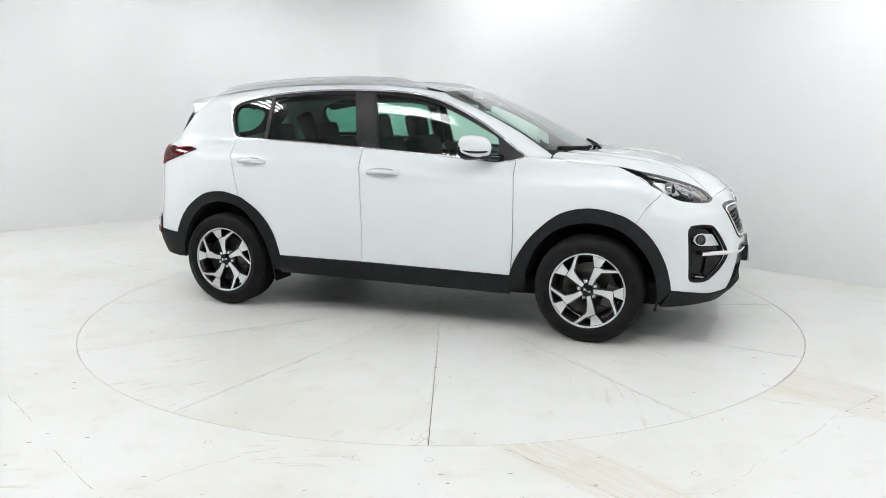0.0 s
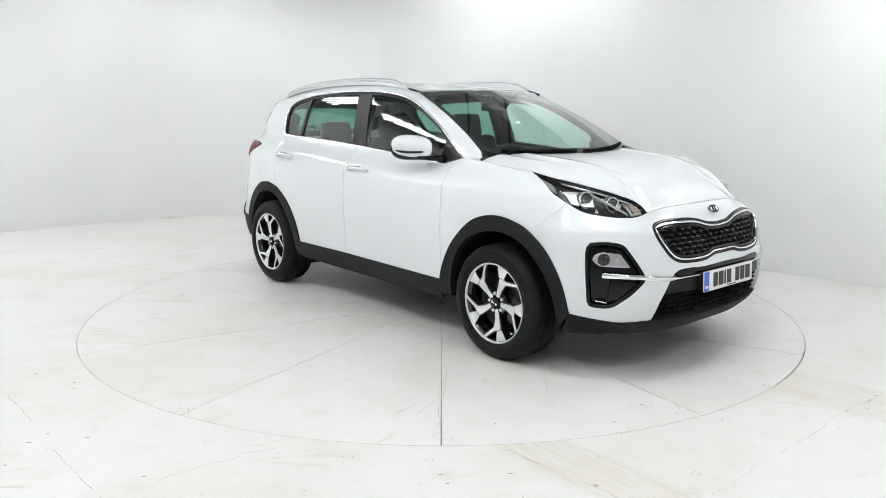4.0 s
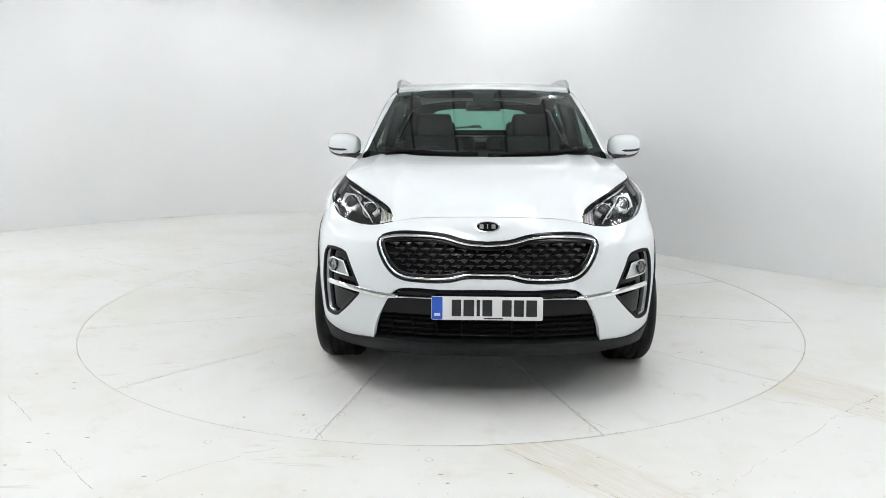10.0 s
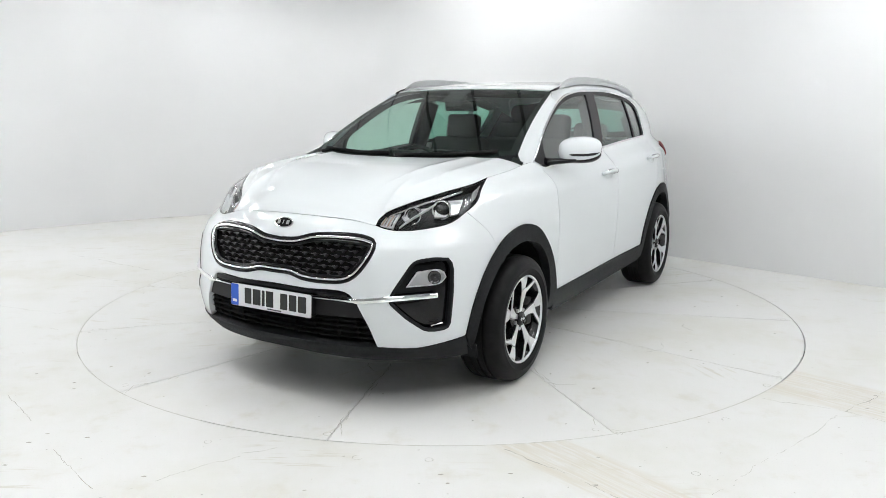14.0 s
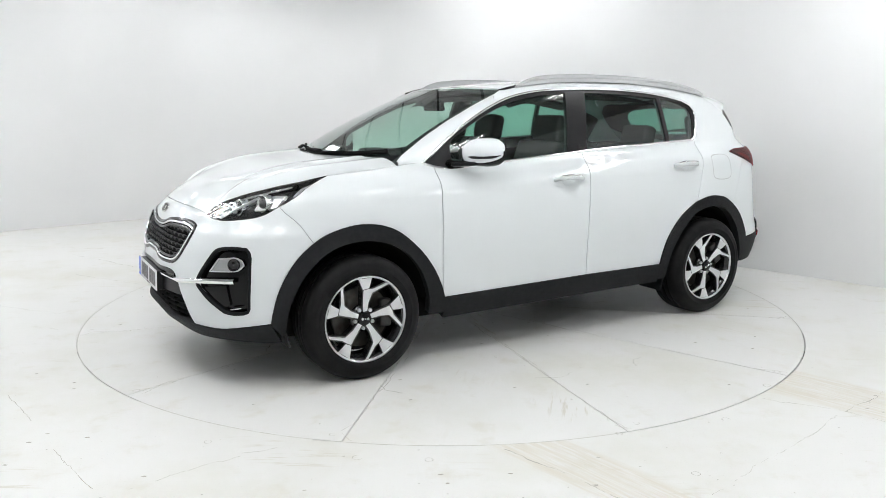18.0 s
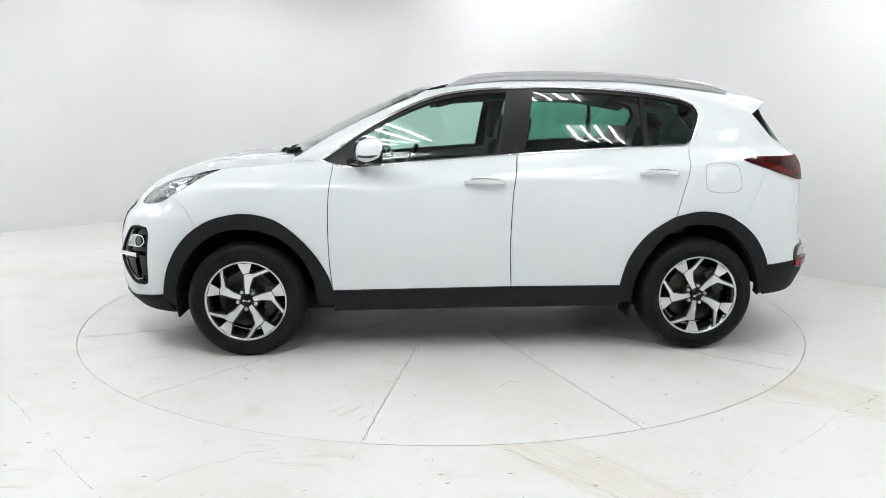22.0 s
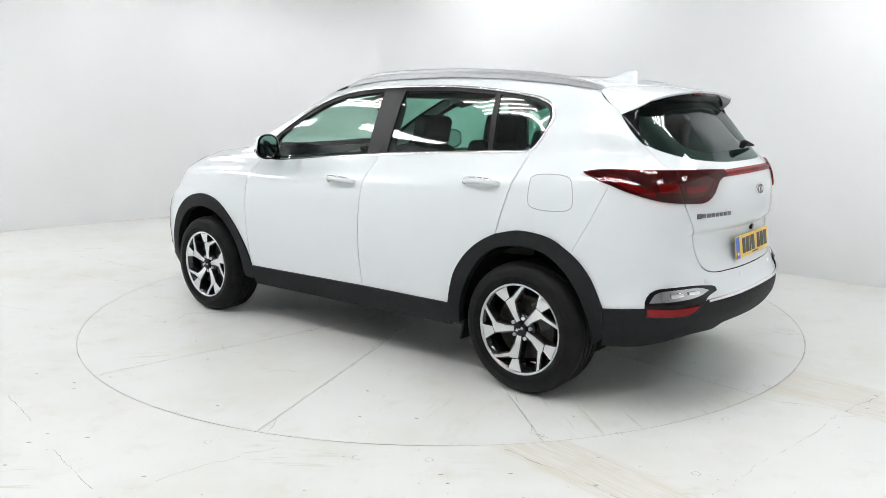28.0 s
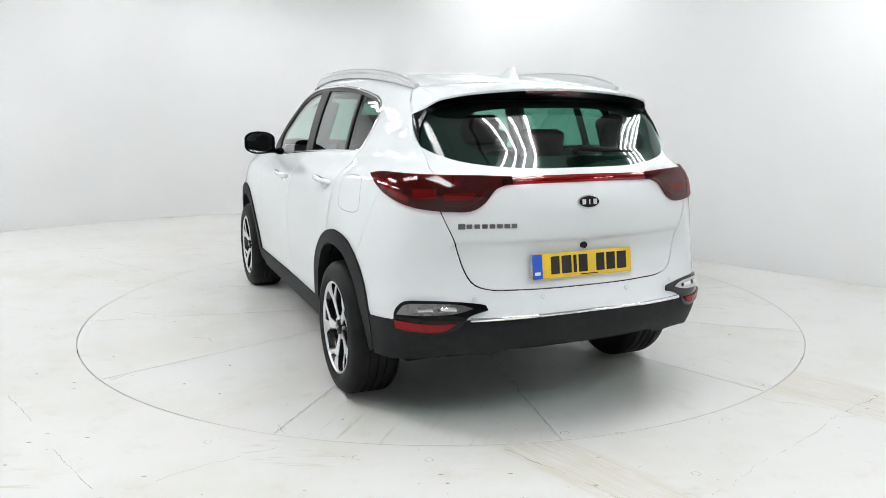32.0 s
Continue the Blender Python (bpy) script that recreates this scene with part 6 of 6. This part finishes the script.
def mirror(s):
    """A swept door mirror: u runs from the inner to the outer end, a from underneath round the front to the top."""
    def at_mirror(u, a, grow=1.0):
        e = max(0.0, 1 - abs(2 * u - 1) ** 2.4) ** 0.5
        h = 0.080 * (0.30 + 0.70 * e) * (1 if 0 < u < 1 else 0.4)
        d = (0.125 - 0.055 * u) * (0.15 + 0.85 * e)
        ca, sa = max(0.0, math.cos(a)) ** 0.75, abs(math.sin(a)) ** 0.85 * math.copysign(1, math.sin(a))
        return (0.607 - 0.075 * u + d * ca * grow, (0.818 + 0.228 * u) * s, 1.192 + 0.006 * u + h * sa * grow)

    def cap(lo, hi, grow=1.0, us=None):
        us = [0.5 - 0.5 * math.cos(math.pi * i / 22) for i in range(23)] if us is None else us
        n = 12
        verts = [at_mirror(u, radians(lo + (hi - lo) * j / n), grow) for u in us for j in range(n + 1)]
        faces = [(i * (n + 1) + j, i * (n + 1) + j + 1, (i + 1) * (n + 1) + j + 1, (i + 1) * (n + 1) + j) for i in range(len(us) - 1) for j in range(n)]
        return verts, [tuple(reversed(f)) for f in faces] if s > 0 else faces
    c = obj("door_mirror", *cap(-42, 90), PAINT, CAR, "white door mirror with an indicator strip on a black foot")
    obj("lower_cover", *cap(-90, -42), GLOSS_BLACK, c)
    v, f = tube([at_mirror(u, radians(-10 - 10 * u), 1.004) for u in np.linspace(0.36, 0.985, 14)], [0.001, 0.004] + [0.0075] * 10 + [0.005, 0.002], 8)
    obj("indicator_strip", v, f, TRIM_BLACK, c)
    v, f = tube([at_mirror(u, radians(-7 - 9 * u), 1.014) for u in np.linspace(0.42, 0.95, 12)], 0.0022, 6)
    obj("indicator_lens", v, f, CHROME_SOFT, c)
    v, f = tube([(0.715, 0.760 * s, 1.128), (0.70, 0.80 * s, 1.128), (0.665, 0.86 * s, 1.132), (0.64, 0.93 * s, 1.136)], [0.040, 0.034, 0.028, 0.020], 12, flat=0.6)
    obj("mirror_foot", v, f, GLOSS_BLACK, c)
    us = [0.5 - 0.5 * math.cos(math.pi * i / 22) for i in range(23)]
    for name, k, dx, mat in (("mirror_bezel", 1.0, 0.004, GLOSS_BLACK), ("mirror_glass", 0.86, -0.001, MIRROR)):
        verts = []
        for u in us:
            for a in (-90, 90):
                p = at_mirror(u, radians(a))
                verts.append((p[0] + dx, s * (0.932 + (abs(p[1]) - 0.932) * k), 1.195 + (p[2] - 1.195) * k))
        faces = [(2 * i, 2 * i + 1, 2 * i + 3, 2 * i + 2) for i in range(len(us) - 1)]
        obj(name, verts, faces if s > 0 else [tuple(reversed(f)) for f in faces], mat, c, smooth=False)


SPOKE = [(-15, 32), (-9, 75), (-7, 120), (-6.5, 131), (3, 136), (13, 141), (29.5, 188), (34, 188), (30, 172), (13.5, 122), (11, 75), (19, 36)]
SPOKE_TIP = [(-8, 135), (-14, 189), (6, 190), (4, 141)]


def wheels():
    base = None
    for sx, sy, turn in ((1.335, 1, 0), (1.335, -1, 0), (-1.335, 1, 0), (-1.335, -1, 0)):
        m = pose(sx, (0.932 if sx > 0 else 0.922) * sy, 0.334 if sx > 0 else 0.341, 0, 0, 0 if sy > 0 else 180) @ pose(0, 0, 0, 0, WHEEL_TURN[(sx > 0, sy)], 0)
        if base:
            made = copy_thing(base, m)
            made.parent = CAR
            continue
        # local: y outward, x ahead, z up
        v, f = lathe([(0.2345, 0.004), (0.237, -0.004), (0.230, -0.012), (0.221, -0.02), (0.214, -0.06), (0.208, -0.12), (0.218, -0.18), (0.232, -0.2)], 80)
        w = obj("wheel", v, f, RIM_BLACK, CAR, "black and machined five-spoke alloy wheel")
        v, f = lathe([(0.2345, -0.001), (0.2365, 0.003), (0.232, 0.0045), (0.226, 0.001), (0.225, -0.006)], 80)
        obj("rim_lip", v, f, MACHINED, w)
        rings = [(0.234, -0.006), (0.2375, 0.002), (0.245, 0.007), (0.256, 0.011), (0.268, 0.012), (0.270, 0.0135), (0.273, 0.0135), (0.275, 0.012), (0.292, 0.011), (0.308, 0.005), (0.320, -0.004), (0.330, -0.016), (0.336, -0.030)]
        y = -0.04
        for k in range(4):
            rings += [(0.338, y), (0.340, y - 0.012), (0.340, y - 0.027), (0.338, y - 0.033), (0.331, y - 0.034), (0.331, y - 0.041)]
            y -= 0.0415
        rings += [(0.338, y), (0.333, y - 0.01), (0.322, y - 0.025), (0.29, y - 0.035), (0.26, y - 0.035), (0.234, y - 0.02)]
        v, f = lathe(rings, 96)
        t = obj("tyre", v, f, RUBBER, w, "black road tyre")
        t.data.set_sharp_from_angle(angle=radians(40))
        # sipes across the outer tread
        bm = bmesh.new()
        for i in range(72):
            a = 360 / 72 * i
            for yy in (-0.048, -0.196):
                box(bm, (0.0022, 0.03, 0.004), pose(0, 0, 0, 0, a, 0) @ pose(0, yy, 0.3358, 0, 0, 20))
        tagged(part("tread_sipes", bm, MATT_BLACK, w), kind="stuff")
        v, f = lathe([(0.165, -0.07), (0.165, -0.092), (0.07, -0.092), (0.07, -0.068), (0.068, -0.07), (0.165, -0.07)], 48)
        obj("brake_disc", v, f, DISC, w)
        bm = bmesh.new()
        box(bm, (0.07, 0.06, 0.15), pose(-0.135, -0.06, 0.02), 0.012)
        part("brake_caliper", bm, CALIPER, w)
        v, f = lathe([(0.2335, 0.0), (0.226, -0.006), (0.212, -0.022), (0.204, -0.045), (0.203, -0.07)], 64)
        obj("rim_shoulder", v, f, RIM_BLACK, w)
        v, f = lathe([(0.19, -0.095), (0.001, -0.1)], 32)
        obj("back_plate", v, f, MATT_BLACK, w)
        k = 0.2315 / 195
        pol = lambda a, r: (-r * k * math.sin(radians(a)), r * k * math.cos(radians(a)))
        face = [pol(a, r) for a, r in SPOKE]
        to_y = Matrix(((1, 0, 0, 0), (0, 0, 1, 0), (0, 1, 0, 0), (0, 0, 0, 1)))
        dish = lambda p: -0.022 + 0.020 * min(1, math.hypot(*p) / 0.2) ** 1.5
        tip = [pol(a, r) for a, r in SPOKE_TIP]
        whole = [pol(a, r) for a, r in SPOKE[:4] + SPOKE_TIP[1:3] + [(3, 139)] + SPOKE[5:]]
        sm, tm = bm_spoke(face, 0.0, 0.005, dish), bm_spoke(tip, 0.0, 0.005, dish)
        bodym = bm_spoke(grow(whole, 0.0075), -0.003, 0.05, dish)
        for i in range(5):
            if i == 0:
                a = part("spoke_face", sm, MACHINED, w, smooth=False)
                c = part("spoke_tip", tm, MACHINED, w, smooth=False)
                b = part("spoke", bodym, RIM_BLACK, w, smooth=True)
            else:
                for o in (new("spoke_face", a.data), new("spoke_tip", c.data), new("spoke", b.data)):
                    o.parent = w
                    o.matrix_basis = pose(0, 0, 0, 0, 72 * i, 0)
        v, f = lathe([(0.036, -0.03), (0.036, -0.012), (0.033, -0.009), (0.001, -0.008)], 36)
        obj("hub_cap", v, f, GLOSS_BLACK, w)
        for dx, ww in ((-0.016, 0.012), (0.0, 0.004), (0.016, 0.012)):
            bm = bmesh.new()
            box(bm, (ww, 0.002, 0.013), pose(dx, -0.0078, 0, 0, 35, 0))
            part("cap_mark", bm, MACHINED, w)
        v, f = lathe([(0.075, -0.05), (0.072, -0.032), (0.03, -0.03)], 36)
        obj("hub", v, f, RIM_BLACK, w)
        nut = None
        for i in range(5):
            aa = radians(72 * i + 38)
            if nut is None:
                v, f = lathe([(0.0105, -0.04), (0.0105, -0.02), (0.008, -0.018), (0.001, -0.018)], 6)
                nut = ob = obj("wheel_nut", v, f, SATIN, w, smooth=False)
            else:
                ob = new("wheel_nut", nut.data)
                ob.parent = w
            ob.matrix_basis = pose(-0.054 * math.sin(aa), 0, 0.054 * math.cos(aa))
        base = w
        w.matrix_basis = m


def grow(poly, d):
    return [tuple(p) for p in shrink(np.array(poly), -d)]


def bm_spoke(outline, top, thick, dish):
    """A dished plate from an outline in x, z; y is outward."""
    pts = []
    for a, b in zip(outline, outline[1:] + outline[:1]):
        n = max(1, int(math.dist(a, b) / 0.014))
        pts += [(a[0] + (b[0] - a[0]) * i / n, a[1] + (b[1] - a[1]) * i / n) for i in range(n)]
    uv, fs = fill(np.array(pts), (), 0.015)
    m = len(uv)
    bm = bmesh.new()
    vs = [bm.verts.new((x, dish((x, z)) + top, z)) for x, z in uv] + [bm.verts.new((x, dish((x, z)) + top - thick, z)) for x, z in uv]
    edges = {}
    for f in fs:
        bm.faces.new([vs[i] for i in f])
        for a, b in ((f[0], f[1]), (f[1], f[2]), (f[2], f[0])):
            edges[(a, b)] = 1
    for a, b in edges:
        if (b, a) not in edges:
            bm.faces.new((vs[b], vs[a], vs[a + m], vs[b + m]))
    for v in [v for v in bm.verts if not v.link_faces]:
        bm.verts.remove(v)
    bmesh.ops.recalc_face_normals(bm, faces=bm.faces)
    return bm


def interior():
    # dashboard and wheel (right-hand drive)
    round_box("dashboard", (0.64, 1.36, 0.24), pose(0.80, 0, 0.995, 0, 4, 0), DASH, CAR, 0.06)
    round_box("instrument_hood", (0.18, 0.40, 0.09), pose(0.60, -0.37, 1.115), DASH, CAR, 0.035)
    round_box("centre_screen", (0.02, 0.26, 0.14), pose(0.53, 0.0, 1.10, 0, 12, 0), GLOSS_BLACK, CAR, 0.008)
    ring = [(0.0, 0.185 * math.cos(t), 0.185 * math.sin(t)) for t in np.linspace(0, 2 * math.pi, 36, endpoint=False)]
    m = pose(0.40, -0.37, 1.0, 0, -24, 0)
    v, f = tube([m @ Vector(p) for p in ring], 0.016, 10, closed=True)
    sw = obj("steering_wheel", v, f, DASH, CAR)
    round_box("boss", (0.05, 0.17, 0.13), m, DASH, sw, 0.02)
    round_box("spoke", (0.03, 0.34, 0.04), m, SATIN, sw, 0.01)
    v, f = tube([m @ Vector((0, 0, 0)), (0.62, -0.37, 0.92)], 0.04, 10)
    obj("column", v, f, DASH, sw)
    for s in (1, -1):
        front_seat(s)
    b = round_box("rear_bench", (0.55, 1.28, 0.20), pose(-0.72, 0, 0.66, 0, -6, 0), SEAT, CAR, 0.06)
    for y in (0.36, -0.36):
        round_box("bench_back", (0.18, 0.62, 0.60), pose(-1.01, y, 0.90, 0, -20, 0), SEAT, b, 0.06)
        headrest(b, -1.15, y, 1.225)
    round_box("headlining", (1.45, 1.0, 0.03), pose(-0.60, 0, 1.548, 0, 0, 0), HEADLINER, CAR, 0.012)
    for s in (1, -1):
        a = resample([at(p, -0.05) * (1, s, 1) for p in ((-1.25, 1.44), (-0.9, 1.50), (-0.3, 1.515), (0.1, 1.49), (0.22, 1.46))], 16)
        b = a * (1, 0.82, 1) + (0, 0, 0.035)
        loft("roof_lining_edge", a, b, HEADLINER)
        # pillar trims seen through the glass
        v, f = tube(resample([at((-0.25, 1.17), -0.05) * (1, s, 1), at((-0.28, 1.50), -0.06) * (1, s, 1)], 6), 0.05, 8)
        obj("pillar_trim", v, f, DASH, CAR)
        v, f = tube(resample([at((-1.46, 1.20), -0.11) * (1, s, 1), at((-1.52, 1.42), -0.11) * (1, s, 1)], 6), 0.075, 10)
        obj("pillar_trim", v, f, DASH, CAR)
        door = resample([at((x, z), -0.06) * (1, s, 1) for x, z in ((0.7, 1.08), (0.2, 1.105), (-0.2, 1.13), (-0.8, 1.16), (-1.3, 1.18))], 20)
        loft("door_card", door, door * (1, 0.97, 1) - (0, 0, 0.45), DASH)
    round_box("parcel_shelf", (0.62, 1.15, 0.03), pose(-1.48, 0, 1.13), DASH, CAR, 0.012)
    # rear-view mirror and sensor housing
    round_box("rear_view_mirror", (0.035, 0.24, 0.07), pose(0.38, 0, 1.455, 0, 10, 0), GLOSS_BLACK, CAR, 0.015)
    round_box("sensor_housing", (0.12, 0.10, 0.05), pose(0.44, 0, 1.495, 0, 28, 0), DASH, CAR, 0.02)


def headrest(parent, x, y, z):
    round_box("headrest", (0.11, 0.27, 0.19), pose(x, y, z, 0, -12, 0), SEAT, parent, 0.045)
    for d in (0.07, -0.07):
        v, f = tube([(x + 0.035, y + d, z - 0.18), (x + 0.01, y + d, z - 0.06)], 0.007, 8)
        obj("headrest_post", v, f, CHROME, parent)


def front_seat(s):
    y = 0.37 * s
    b = round_box("front_seat", (0.52, 0.52, 0.18), pose(0.12, y, 0.62, 0, -8, 0), SEAT, CAR, 0.06)
    round_box("seat_back", (0.16, 0.46, 0.64), pose(-0.19, y, 0.91, 0, -17, 0), SEAT, b, 0.06)
    for d in (0.21, -0.21):
        round_box("bolster", (0.20, 0.09, 0.46), pose(-0.14, y + d, 0.86, 0, -17, 0), SEAT, b, 0.035)
    headrest(b, -0.32, y, 1.30)


def motions():
    walk(TABLE, [(t, pose(0, 0, 0, 0, 0, a)) for t, a in HEAD])
    walk(CAR, [(t, pose(0, 0, 0, 0, 0, a) @ pose(CAR_X, CAR_Y, 0)) for t, a in HEAD])


WHEEL_TURN = {(True, 1): -4, (True, -1): -22, (False, 1): 27, (False, -1): 10}
panels()
wheels()
headlights()
grille()
front_details()
rear_details()
side_details()
interior()
motions()
